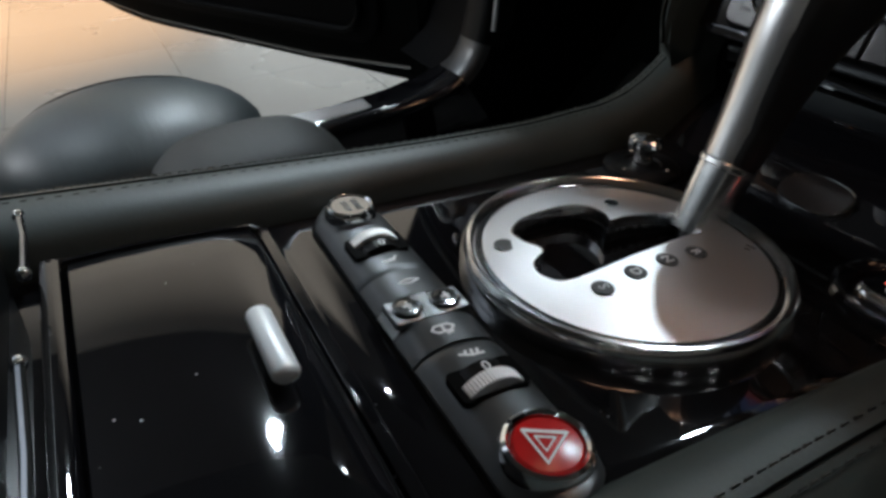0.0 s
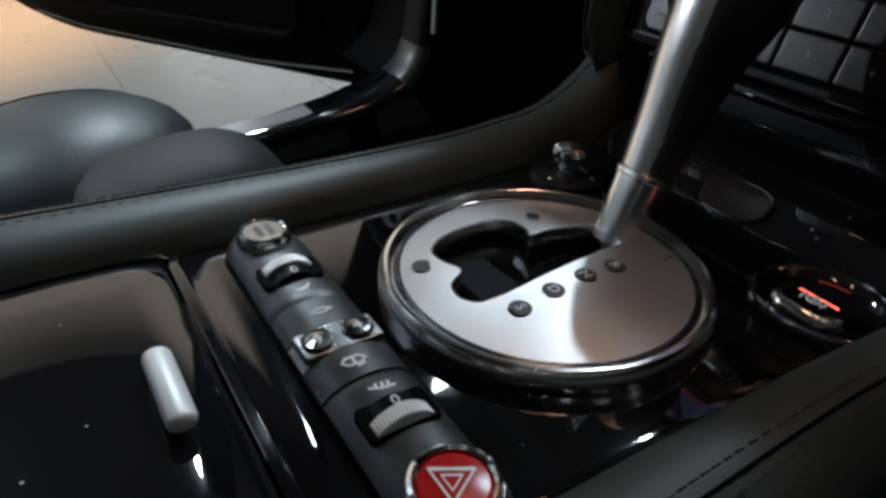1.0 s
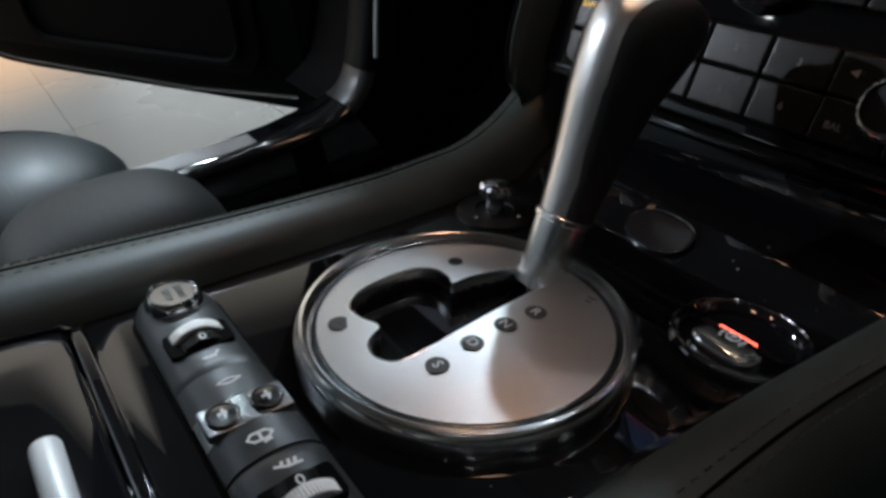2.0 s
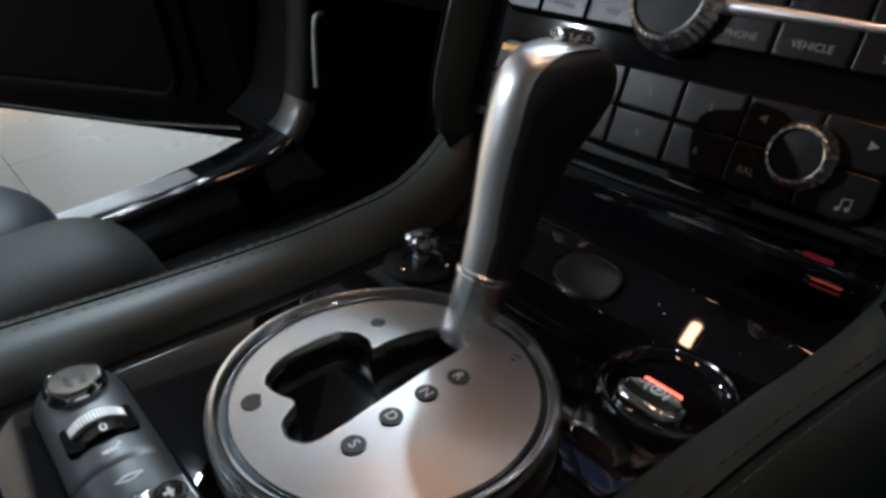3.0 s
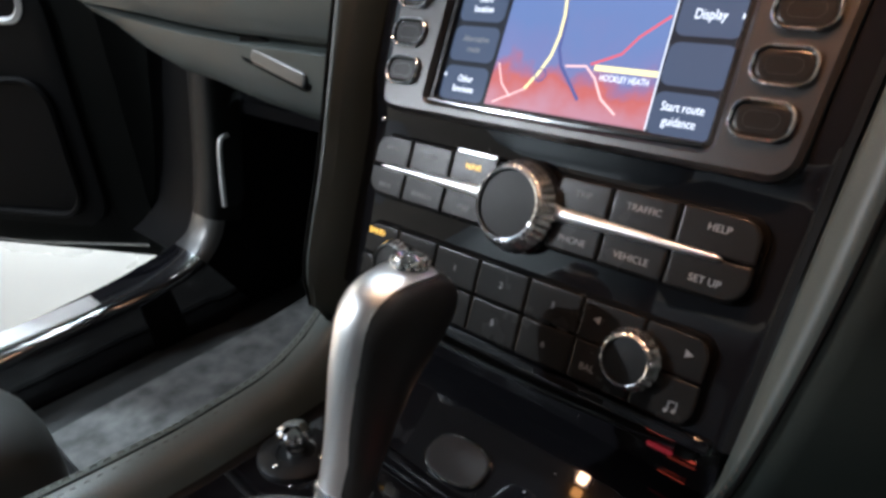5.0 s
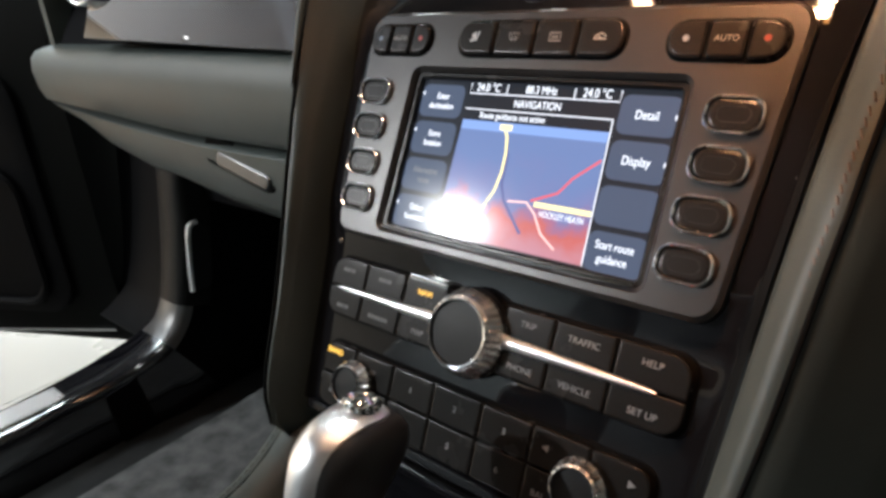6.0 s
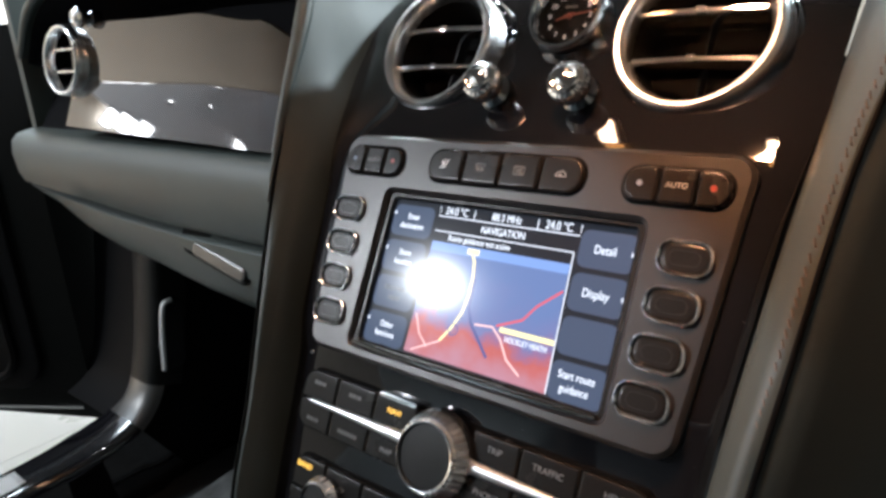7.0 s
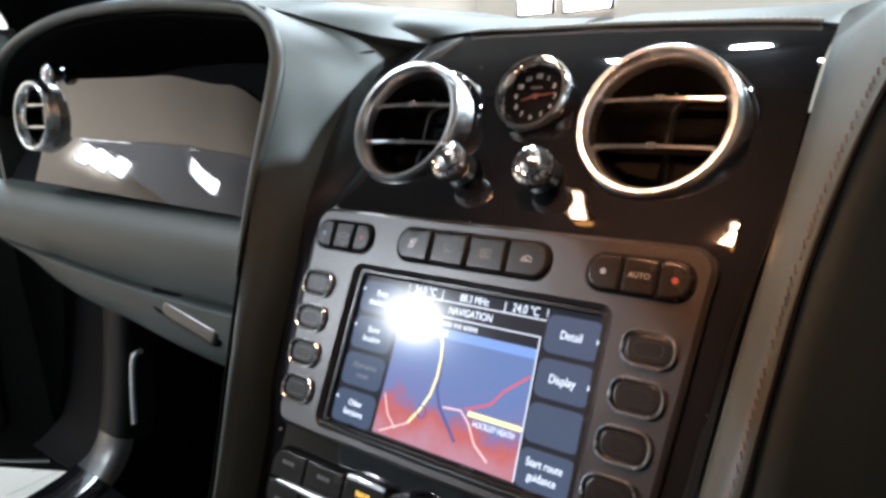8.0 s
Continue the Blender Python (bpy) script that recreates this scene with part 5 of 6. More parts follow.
def build_radio():
    radio = thing("radio_panel", tilted(-0.0425, -0.0137, 4.3), "black preset key panel with two chrome knobs", "control panel")
    v0, vm, v1 = -0.0620, -0.0428, -0.0242
    part("well", slab(rounded(0.2075, v1 - v0 + 0.003, 0.009, 6, 0.0018, (v0 + v1) / 2), -0.001, 0.0012, 0.0008), VOID, radio)
    edges = (-0.1003, -0.0742, -0.0451, -0.0153, 0.0157, 0.0455, 0.0757, 0.1040)
    top = ("BAND", "TP", "1", "2", "3", "<", ">")
    low = ("*", "*", "4", "5", "6", "BAL", "note")
    for row, (a, b) in enumerate(((v0, vm - 0.0004), (vm + 0.0004, v1))):
        for k in range(7):
            corner = (3, 2)[row] if k == 0 else (0, 1)[row] if k == 6 else None
            key = part("key", slab(key_block(edges[k] + 0.0003, edges[k + 1] - 0.0003, a, b, corner, 0.008), 0.0005, 0.0052, 0.0011, 3), KEY, radio, "black preset key")
            text = (low, top)[row][k]
            cu, cv = (edges[k] + edges[k + 1]) / 2, (a + b) / 2
            if text == "BAND":
                part("legend", moved(word("BAND", 0.0046), shift(cu - 0.004, cv + 0.004, 0.0053)), LIT_ORANGE, key)
            elif text in "<>":
                s = -1 if text == "<" else 1
                part("legend", moved(slab([(-0.0016 * s, -0.0017), (0.0018 * s, 0), (-0.0016 * s, 0.0017)][::s], 0, 0.0002), shift(cu + (0.006 * s if s > 0 else -0.007), cv + 0.001, 0.0052)), GREY_MARK, key)
            elif text == "note":
                part("legend", moved(joined(ribbon([(-0.0015, -0.002), (-0.0015, 0.002), (0.0018, 0.0026), (0.0018, -0.0014)], 0.0006, 0.0001), slab(circle(0.0009, 10, -0.0022, -0.002), 0, 0.0001), slab(circle(0.0009, 10, 0.0011, -0.0014), 0, 0.0001)), shift(cu + 0.005, cv - 0.003, 0.0053)), GREY_MARK, key)
            elif text == "*":
                part("legend", moved(bars([0.002, 0.002, 0.002], 0.0022, 0.0006), shift(cu, cv, 0.0052)), DIM_MARK, key)
            else:
                part("legend", moved(word(text, 0.0044), shift(cu - (0.006 if text == "BAL" else 0), cv - (0.002 if text == "BAL" else 0), 0.0053)), GREY_MARK if text != "TP" else DIM_MARK, key)
    for u in (-0.0705, 0.0740):
        build_knob(radio, "volume_knob", 0.0122, 0.0095, SOFT, "small knob with knurled chrome collar", shift(u, -0.0425, 0.0045))


build_radio()


def build_slot():
    """Disc slot under its brow, with a bowed lip."""
    slot = thing("disc_slot", tilted(-0.07, -0.0157, 4.3), "gloss black disc slot under the radio", "disc player")
    part("brow", slab(rounded(0.222, 0.006, 0.002, 3, 0.002, -0.0665), -0.002, 0.004, 0.0015), GLOSS, slot)
    part("mouth", slab(rounded(0.205, 0.010, 0.003, 3, 0.002, -0.0750), -0.022, -0.012), VOID, slot)
    rows = []
    for i in range(21):
        u = -0.092 + 0.190 * i / 20
        bow = 0.004 * (1 - (u / 0.095) ** 2)
        rows.append([(u, -0.0730 - bow * 0.6 + dy, -0.004 + bow + dz) for dy, dz in ((0.0012, 0), (0.0004, 0.0016), (-0.0014, 0.0016), (-0.0022, 0), (-0.001, -0.004))])
    part("lip", loft(rows), GLOSS, slot, "bowed gloss black lip")
    part("lip_edge", tube([(p[1][0], p[1][1], p[1][2] + 0.0002) for p in rows], 0.0005, 5), DARK_CHROME, slot)
    tell = part("disc_light", slab(rounded(0.012, 0.0022, 0.001), 0, 0.0006), material("dim_red_light", (0.3, 0.01, 0.015), 0.4, emit=(1.0, 0.06, 0.1), emit_power=0.06), slot, "dim red light", shift(0.0895, -0.0800, -0.012))


build_slot()

# ---- console ----


def console_w(y):
    return 0.682 - math.tan(radians(5.7)) * y


def ramp_z(y):
    """Height of the concave front of the console."""
    f = y - 0.128
    rise = 0.5 * (f + math.sqrt(f * f + 0.00002))
    return console_w(y) - 0.0015 + 0.485 * rise - 0.5 * max(0.0, f) ** 2


def build_console():
    con = thing("centre_console", CONSOLE, "gloss black console between leather bolsters", "console")
    outline = [(-0.088, -0.1075), (0.090, -0.1075), (0.093, 0.0), (0.098, 0.12), (0.104, 0.24), (-0.104, 0.24), (-0.096, 0.12), (-0.090, 0.0)]
    part("top_panel", slab(outline, -0.03, 0.0, 0.002), GLOSS, con, "piano black top panel")
    ramp = [[(x, y, ramp_z(y) - 0.0045 * (x / 0.11) ** 2) for x in (-0.112, -0.1, -0.075, -0.05, -0.025, 0, 0.025, 0.05, 0.075, 0.1, 0.112)] for y in [0.116 + 0.0042 * k for k in range(18)]]
    ramp += [[(x, 0.191, 0.708) for x, _, _ in ramp[0]], [(x, 0.196, 0.716) for x, _, _ in ramp[0]]]
    part("front_ramp", sheet(ramp, 0.004), GLOSS, con, "gloss black ramp rising to the stack", CONSOLE.inverted())
    part("rear_panel", slab([(-0.088, -0.50), (0.090, -0.50), (0.090, -0.1125), (-0.088, -0.1125)], -0.03, -0.004, 0.001), GLOSS, con)
    part("tunnel", slab([(-0.112, -0.6), (0.112, -0.6), (0.118, 0.3), (-0.118, 0.3)], -0.36, -0.028), CARPET, con)
    for side, nm in ((-1, ""), (1, "")):
        rows = []
        for y, x0, xc, hc in ((-0.60, 0.092, 0.126, 0.020), (-0.40, 0.091, 0.124, 0.020), (-0.25, 0.090, 0.121, 0.019), (-0.19, 0.0895, 0.119, 0.018), (-0.14, 0.089, 0.117, 0.017), (-0.09, 0.0885, 0.1145, 0.0165), (-0.04, 0.089, 0.112, 0.016), (0.0, 0.0895, 0.111, 0.016), (0.05, 0.091, 0.111, 0.0165),
                              (0.08, 0.093, 0.113, 0.018), (0.105, 0.095, 0.1155, 0.019), (0.125, 0.097, 0.1190, 0.022), (0.145, 0.100, 0.124, 0.028), (0.165, 0.103, 0.130, 0.037), (0.185, 0.106, 0.136, 0.050), (0.21, 0.11, 0.143, 0.074)):
            hc -= 0.0045
            w = xc - x0
            row = [(x0 - 0.002, -0.02), (x0, -0.002), (x0 + 0.08 * w, hc * 0.35), (x0 + 0.28 * w, hc * 0.74), (x0 + 0.6 * w, hc * 0.97), (xc, hc), (xc + 0.010, hc * 0.9 - 0.001), (xc + 0.018, hc * 0.55 - 0.004), (xc + 0.022, -0.006), (xc + 0.022, -0.04), (xc + 0.014, -0.16), (xc + 0.006, -0.36)]
            rows.append([(side * x, y, z) for x, z in row])
        rail = part("bolster", skin(loft(rows, False, False), 0.003), LEATHER, con, "padded green leather bolster")
        line = spline([(side * r[5][0] * side + side * 0.003, r[5][1], r[5][2] + (0.0002 if side > 0 else 0.0027)) for r in rows], 4)
        part("seam", tube([tuple(p) for p in line], 0.0006, 5), VOID, rail)
        stitch, acc = None, 0.0
        for off in (-0.005, 0.004):
            for p, q in zip(line, line[1:]):
                n = max(1, round((q - p).length / 0.0055))
                for k in range(n):
                    c = p.lerp(q, k / n)
                    if c.y < -0.22:
                        continue
                    m = Matrix.Translation(c + Vector((side * off, 0, -0.0002))) @ (q - p).to_track_quat("Y", "Z").to_matrix().to_4x4()
                    if stitch is None:
                        stitch = part("stitch", tube([(0, -0.0018, -0.0003), (0, -0.001, 0.0004), (0, 0.001, 0.0004), (0, 0.0018, -0.0003)], 0.00042, 5), DARK_THREAD, rail, "", m)
                    else:
                        same_part(stitch, rail, m)


build_console()


def build_tray():
    tray = thing("ashtray_lid", CONSOLE, "gloss black roller lid with a pale metal handle", "ashtray")
    rows = []
    for i in range(17):
        u = -0.0815 + 0.166 * i / 16
        f = abs(u - 0.0015) / 0.083
        d = 0.0015 if f > 0.97 else 0.0
        rows.append([(u, v, z - d) for v, z in ((-0.1860, -0.006), (-0.1860, 0.0035), (-0.1845, 0.0055), (-0.170, 0.0062), (-0.15, 0.0064), (-0.13, 0.0058), (-0.1160, 0.0042), (-0.1140, 0.003), (-0.1138, -0.006))])
    part("lid", loft(rows), GLOSS, tray, "curved gloss black lid")
    part("frame_edge", tube([(-0.0845, -0.188, 0.0035), (-0.0845, -0.16, 0.0045), (-0.0842, -0.13, 0.0040), (-0.0835, -0.1145, 0.0030), (-0.080, -0.1120, 0.0028)], 0.0013, 6), GLOSS, tray, "thin gloss edge")
    part("front_strip", slab(rounded(0.172, 0.005, 0.0015, 3, 0.002, -0.1100), -0.006, 0.0022, 0.001), GLOSS, tray)
    n, rows = 14, []
    for s, r in ((-1, 0.2), (-0.985, 0.6), (-0.94, 0.88), (-0.86, 1), (0.86, 1), (0.94, 0.88), (0.985, 0.6), (1, 0.2)):
        rows.append([(0.0055 + 0.0178 * s, -0.1298 + 0.0046 * r * math.cos(2 * math.pi * k / n), 0.0118 + 0.0036 * r * math.sin(2 * math.pi * k / n)) for k in range(n)])
    part("handle", loft(rows), FROSTED, tray, "pale satin metal handle")
    part("handle_foot", slab(rounded(0.022, 0.003, 0.001, 2, 0.0055, -0.1298), 0.003, 0.010), DARK_CHROME, tray)


build_tray()


def build_armrest():
    rest = thing("armrest_box", CONSOLE @ shift(0, -0.20, 0), "black padded console box with chrome edge rods", "armrest")
    part("front_bar", slab(rounded(0.17, 0.008, 0.003, 4, 0, 0.0095), -0.02, 0.0075, 0.003), GLOSS, rest)
    part("box", slab(rounded(0.235, 0.27, 0.03, 8, 0, -0.141), -0.02, 0.040, 0.016, 5), SOFT, rest, "black padded lid")
    for x0, x1 in ((-0.098, -0.054), (-0.006, 0.088)):
        part("rod", tube([(x0, 0.0030, 0.0195), (0.6 * x0 + 0.4 * x1, 0.0045, 0.0195), (x1, 0.0045, 0.0195)], 0.0016, 8), DARK_CHROME, rest, "slim chrome rod")
        for x, y in ((x0, 0.0030), (x1, 0.0045)):
            part("rod_end", pillow(0.0026, 0.0026, 0.0026, 1.0, 10, 8), CHROME, rest, "", shift(x, y, 0.0195))


build_armrest()


def build_switch_bar():
    bar = thing("switch_bar", CONSOLE @ shift(0.0052, -0.0745, 0), "satin black switch bar with start and hazard buttons", "switch panel")
    R = 0.0158

    def arch(y):
        return 0.0085 - 0.0045 * (abs(y) / R) ** 2.2
    # cut into plates along its length
    half = 0.0885
    cuts = (-half, -0.0250, -0.0082, 0.0057, 0.0212, half)
    for k in range(5):
        a, b = cuts[k] + 0.0002, cuts[k + 1] - 0.0002
        rows = []
        n = 26
        for i in range(n + 1):
            u = a + (b - a) * i / n
            lim = R
            if u < -half + R:
                lim = math.sqrt(max(1e-7, R * R - (u + half - R) ** 2))
            if u > half - R:
                lim = math.sqrt(max(1e-7, R * R - (u - half + R) ** 2))
            side = 0.0009 if k in (0, 4) and (u < a + 1e-9 or u > b - 1e-9) else 0
            row = [(u, -lim, -0.002)]
            for j in range(13):
                y = -lim + 2 * lim * j / 12
                row.append((u, y, arch(y) - side - (0.0016 * (abs(2 * j / 12 - 1)) ** 8)))
            row.append((u, lim, -0.002))
            rows.append(row)
        mat = BAR
        part("plate", loft(rows), mat if k != 2 else material("smoked_satin_metal", (0.30, 0.31, 0.31), 0.25, 1.0, rough_vary=0.05, blotch_size=80), bar, "satin black plate" if k != 2 else "smoky metal plate")
    part("base", slab(rounded(2 * half + 0.003, 2 * R + 0.003, R + 0.0015, 12), -0.004, 0.0008, 0.0006), VOID, bar)
    # start button
    start = part("start_button", lathe([(0.0108, 0.003), (0.0112, 0.0080), (0.0106, 0.0108), (0.0094, 0.0122), (0.0086, 0.0116), (0.0080, 0.0110), (0.0005, 0.0114)], 40), CHROME, bar, "chrome start button", shift(-half + R - 0.0010, 0.0, 0.0008))
    # Darker metal puts the dark reflection in the button's chrome into its colour.
    part("face", lathe([(0.0084, 0.0100), (0.0082, 0.0116), (0.0004, 0.0114)], 32), DARK_CHROME, start, "darker metal face standing in for a dark reflection")
    part("legend", joined(moved(word("START", 0.0037), shift(0, 0.0026)), moved(word("STOP", 0.0037), shift(0, -0.0022))), material("grey_engraving", (0.1, 0.1, 0.1), 0.5), start, "", shift(0, 0, 0.0117))
    # seat heater wheels
    silver = material("knurled_silver", (0.9, 0.9, 0.9), 0.38, 0.75, grain=0.8, grain_size=1800)
    for u, s in ((-0.0452, -1), (0.0408, 1)):
        part("wheel_well", slab(rounded(0.0140, 0.0235, 0.002, 3, u, 0.0), 0.004, 0.0087), VOID, bar)
        n, rows = 130, []
        for z in (-0.0029, -0.0026, 0.0026, 0.0029):
            r0 = 0.0124 if abs(z) < 0.0027 else 0.0119
            rows.append([(z + u + 0.0030 * s, (r0 + (0.00022 if i % 2 else 0)) * math.cos(2 * math.pi * i / n), (r0 + (0.00022 if i % 2 else 0)) * math.sin(2 * math.pi * i / n) + 0.0005) for i in range(n)])
        wheel = part("thumb_wheel", loft(rows), silver, bar, "knurled silver thumb wheel", sharp=10)
        rows = [[(u - 0.0029 * s + z, 0.0108 * math.cos(2 * math.pi * i / n), 0.0108 * math.sin(2 * math.pi * i / n) + 0.0005) for i in range(n)] for z in (-0.0028, 0.0028)]
        part("scale_drum", loft(rows), KEY, wheel, "black scale drum")
        part("zero_mark", moved(word("0", 0.0056), Matrix.Translation((u - 0.0030 * s, 0.0008, 0.01135)) @ pose(0, 0, 0, 0, 0, -90)), WHITE_MARK, wheel)
    # printed symbols
    def icon(u, y, strokes, w=0.0011):
        part("symbol", joined(*[moved(ribbon(s, w, 0.0001), shift(u, y, arch(y) + 0.0001)) for s in strokes]), WHITE_MARK, bar, "white printed symbol")
    icon(-0.0325, 0.0, [[(-0.002, 0.0035), (0.0, 0.0015), (0.0002, -0.003)], [(-0.001, 0.002), (0.0012, 0.0015)], [(-0.0008, 0.0005), (0.0014, 0.0)], [(-0.0006, -0.001), (0.0014, -0.0015)]])
    icon(-0.0165, 0.0005, [[(0.0, 0.0042), (0.0012, 0.001), (0.0012, -0.001), (0.0, -0.0042), (-0.0012, -0.001), (-0.0012, 0.001), (0.0, 0.0042)]], 0.0010)
    icon(0.0134, -0.001, [[(0.0, 0.0042), (0.0018, 0.0022), (0.0018, -0.0025), (0.0, -0.0042), (-0.0018, -0.0025), (-0.0018, 0.0022), (0.0, 0.0042)], [(-0.0018, 0.0), (0.0018, 0.0)], [(0.0025, 0.003), (0.0032, 0.0)]])
    icon(0.0285, 0.001, [[(0.0012, 0.0045), (0.0008, 0.0), (-0.001, -0.004)], [(-0.0015, 0.003), (0.0008, 0.0022)], [(-0.0018, 0.001), (0.0004, 0.0004)], [(-0.002, -0.001), (-0.0002, -0.0018)]])
    # two round keys on the metal plate
    for y in (-0.0074, 0.0076):
        tile = part("key_tile", slab(rounded(0.0134, 0.0140, 0.0012, 3), 0.0060, 0.0088, 0.0008), material("pale_satin_tile", (0.26, 0.27, 0.28), 0.3, 1.0, rough_vary=0.05, blotch_size=80) if y < 0 else bpy.data.materials["pale_satin_tile"], bar, "satin metal key tile", shift(-0.0012, y, -0.0004))
        key = part("round_key", lathe([(0.0056, 0.005), (0.0056, 0.0096), (0.0050, 0.0101), (0.0044, 0.0097), (0.0005, 0.0100)], 28), DARK_CHROME, tile, "round smoky chrome key")
        part("symbol", joined(ribbon([(-0.0022, 0.0004), (0.0022, 0.0004)], 0.0011, 0.0003), ribbon([(0, -0.0016), (0, 0.0016)], 0.0012, 0.0003)), WHITE_MARK, tile, "", shift(0, 0, 0.0101))
    # hazard button
    hz = part("hazard_button", lathe([(0.0102, 0.003), (0.0102, 0.0092), (0.0095, 0.0100), (0.006, 0.0106), (0.0005, 0.0108)], 40), RED, bar, "round red hazard button", shift(half - R - 0.0012, 0.0, 0.0008))
    part("ring", lathe([(0.0134, 0.003), (0.0136, 0.0080), (0.0128, 0.0102), (0.0116, 0.0108), (0.0107, 0.0098), (0.0106, 0.004)], 44), CHROME, hz, "chrome ring")
    tri = [(0.0072 * math.cos(a), 0.0072 * math.sin(a)) for a in (radians(90), radians(210), radians(330))]
    small = [(x * 0.45, y * 0.45) for x, y in tri]
    mark = joined(ribbon([tri[0], tri[1], tri[2], tri[0], tri[1]], 0.0014, 0.0002), ribbon([small[0], small[1], small[2], small[0], small[1]], 0.0009, 0.0002))
    part("triangle", mark, WHITE_MARK, hz, "white double triangle", shift(0, -0.0008, 0.0109))


build_switch_bar()

# ---- gear selector ----


def soften(pts, n=2):
    for _ in range(n):
        out = []
        for i, p in enumerate(pts):
            q = pts[(i + 1) % len(pts)]
            out += [(0.8 * p[0] + 0.2 * q[0], 0.8 * p[1] + 0.2 * q[1]), (0.2 * p[0] + 0.8 * q[0], 0.2 * p[1] + 0.8 * q[1])]
        pts = out
    return pts


def radial(pts, n, cx, cy):
    """Outline sampled at n even angles round a point inside it."""
    out = []
    for k in range(n):
        a = 2 * math.pi * k / n
        dx, dy = math.cos(a), math.sin(a)
        best = 0.0
        for i, (x0, y0) in enumerate(pts):
            x1, y1 = pts[(i + 1) % len(pts)]
            ex, ey = x1 - x0, y1 - y0
            det = dx * -ey + dy * ex
            if abs(det) < 1e-12:
                continue
            t = ((x0 - cx) * -ey + (y0 - cy) * ex) / det
            s = (dx * (y0 - cy) - dy * (x0 - cx)) / det
            if t > 0 and -1e-9 <= s <= 1 + 1e-9:
                best = max(best, t)
        out.append((cx + best * dx, cy + best * dy))
    return out


def build_selector():
    sel = thing("gear_selector", CONSOLE @ shift(0.0045, 0.0168, -0.0012), "round satin metal gear gate in a chrome ring", "gear selector")
    n = 144
    gate = soften([(-0.0310, -0.0365), (-0.0385, -0.0250), (-0.0390, 0.0010), (-0.0315, 0.0085), (-0.0220, 0.0085), (-0.0165, 0.0050), (-0.0178, 0.0160), (-0.0125, 0.0430), (-0.0080, 0.0520), (0.0030, 0.0520), (0.0055, 0.0290), (0.0088, 0.0), (0.0112, -0.0310), (0.0095, -0.0400), (0.0020, -0.0440), (-0.0070, -0.0415), (-0.0105, -0.0320), (-0.0200, -0.0360)], 2)
    cx, cy = -0.0085, -0.003
    inner = radial(gate, n, cx, cy)
    outer = radial(circle(0.0590, 180), n, cx, cy)

    def top(x, y):
        return 0.0082 + 0.0052 * (1 - (x * x + y * y) / 0.0590 ** 2)
    rows = [[(x, y, top(x, y) - 0.007) for x, y in inner], [(x, y, top(x, y) - 0.0016) for x, y in inner]]
    out1 = [(cx + (x - cx) * 1.02 + 0.0, cy + (y - cy) * 1.02) for x, y in inner]
    rows.append([(x, y, top(x, y)) for x, y in out1])
    for f in (0.25, 0.5, 0.75, 1.0):
        row = []
        for (x0, y0), (x1, y1) in zip(out1, outer):
            x, y = x0 + (x1 - x0) * f, y0 + (y1 - y0) * f
            row.append((x, y, top(x, y)))
        rows.append(row)
    rows.append([(x * 1.004, y * 1.004, 0.006) for x, y in outer])
    part("gate_plate", loft(rows, True, False), ALU, sel, "satin metal gate plate")
    wall = [(cx + (x - cx) * 0.985, cy + (y - cy) * 0.985) for x, y in inner]
    rows = [[(x, y, top(x, y) - 0.0002) for x, y in out1], [(x, y, top(x, y) - 0.0001) for x, y in inner], [(x, y, top(x, y) - 0.0013) for x, y in wall], [(x, y, top(x, y) - 0.0055) for x, y in wall]]
    part("gate_lip", loft(rows, True, False), NECK, sel, "polished rim of the gate opening")
    rows = [[(x, y, top(x, y) - 0.003) for x, y in inner], [(x, y, -0.004) for x, y in inner], [(cx + (x - cx) * 0.96, cy + (y - cy) * 0.96, -0.024) for x, y in inner]]
    part("gate_well", loft(rows, True, False), BLACK_TRIM, sel, "dark well of the gate")
    part("slider_cover", slab(rounded(0.046, 0.088, 0.01, 4, -0.012, 0.004), -0.026, -0.0235), BLACK_TRIM, sel)
    part("slider_tongue", slab(rounded(0.031, 0.036, 0.005, 4, -0.0055, -0.0125), -0.022, 0.0005, 0.003), material("grey_block_plastic", (0.075, 0.078, 0.08), 0.45, grain=0.2, grain_size=700), sel, "grey plastic slider block")
    part("chrome_ring", lathe([(0.0672, -0.001), (0.0676, 0.003), (0.0674, 0.0070), (0.0666, 0.0096), (0.0652, 0.0112), (0.0638, 0.0114), (0.0626, 0.0106), (0.0612, 0.0088), (0.0603, 0.0076), (0.0596, 0.0060)], 120), POLISHED, sel, "chrome ring")
    part("inner_ring", lathe([(0.0600, 0.0060), (0.0599, 0.0086), (0.0594, 0.0092), (0.0588, 0.0090), (0.0586, 0.0070)], 96), DARK_CHROME, sel)
    for text, x, y in (("S", 0.0203, -0.0288), ("D", 0.0187, -0.0118), ("N", 0.0174, 0.0054), ("R", 0.0176, 0.0212)):
        dot = part("letter_disc", slab(circle(0.0044, 24), 0, 0.0004, 0.0002), material("letter_disc_grey", (0.07, 0.072, 0.072), 0.4) if text == "S" else bpy.data.materials["letter_disc_grey"], sel, "dark letter disc", shift(x, y, top(x, y)))
        part("letter", word(text, 0.0060), WHITE_MARK, dot, "", shift(0, 0, 0.0005))
    dot = part("letter_disc", slab(circle(0.0044, 24), 0, 0.0004, 0.0002), bpy.data.materials["letter_disc_grey"], sel, "dark letter disc", shift(-0.0226, -0.0442, top(-0.0226, -0.0442)))
    part("letter", word("P", 0.0060), DIM_MARK, dot, "", shift(0, 0, 0.0005))
    dot = part("letter_disc", slab(circle(0.0032, 20), 0, 0.0003, 0.0001), DARK_CHROME, sel, "small sign disc", shift(-0.0315, 0.0190, top(-0.0315, 0.0190)))
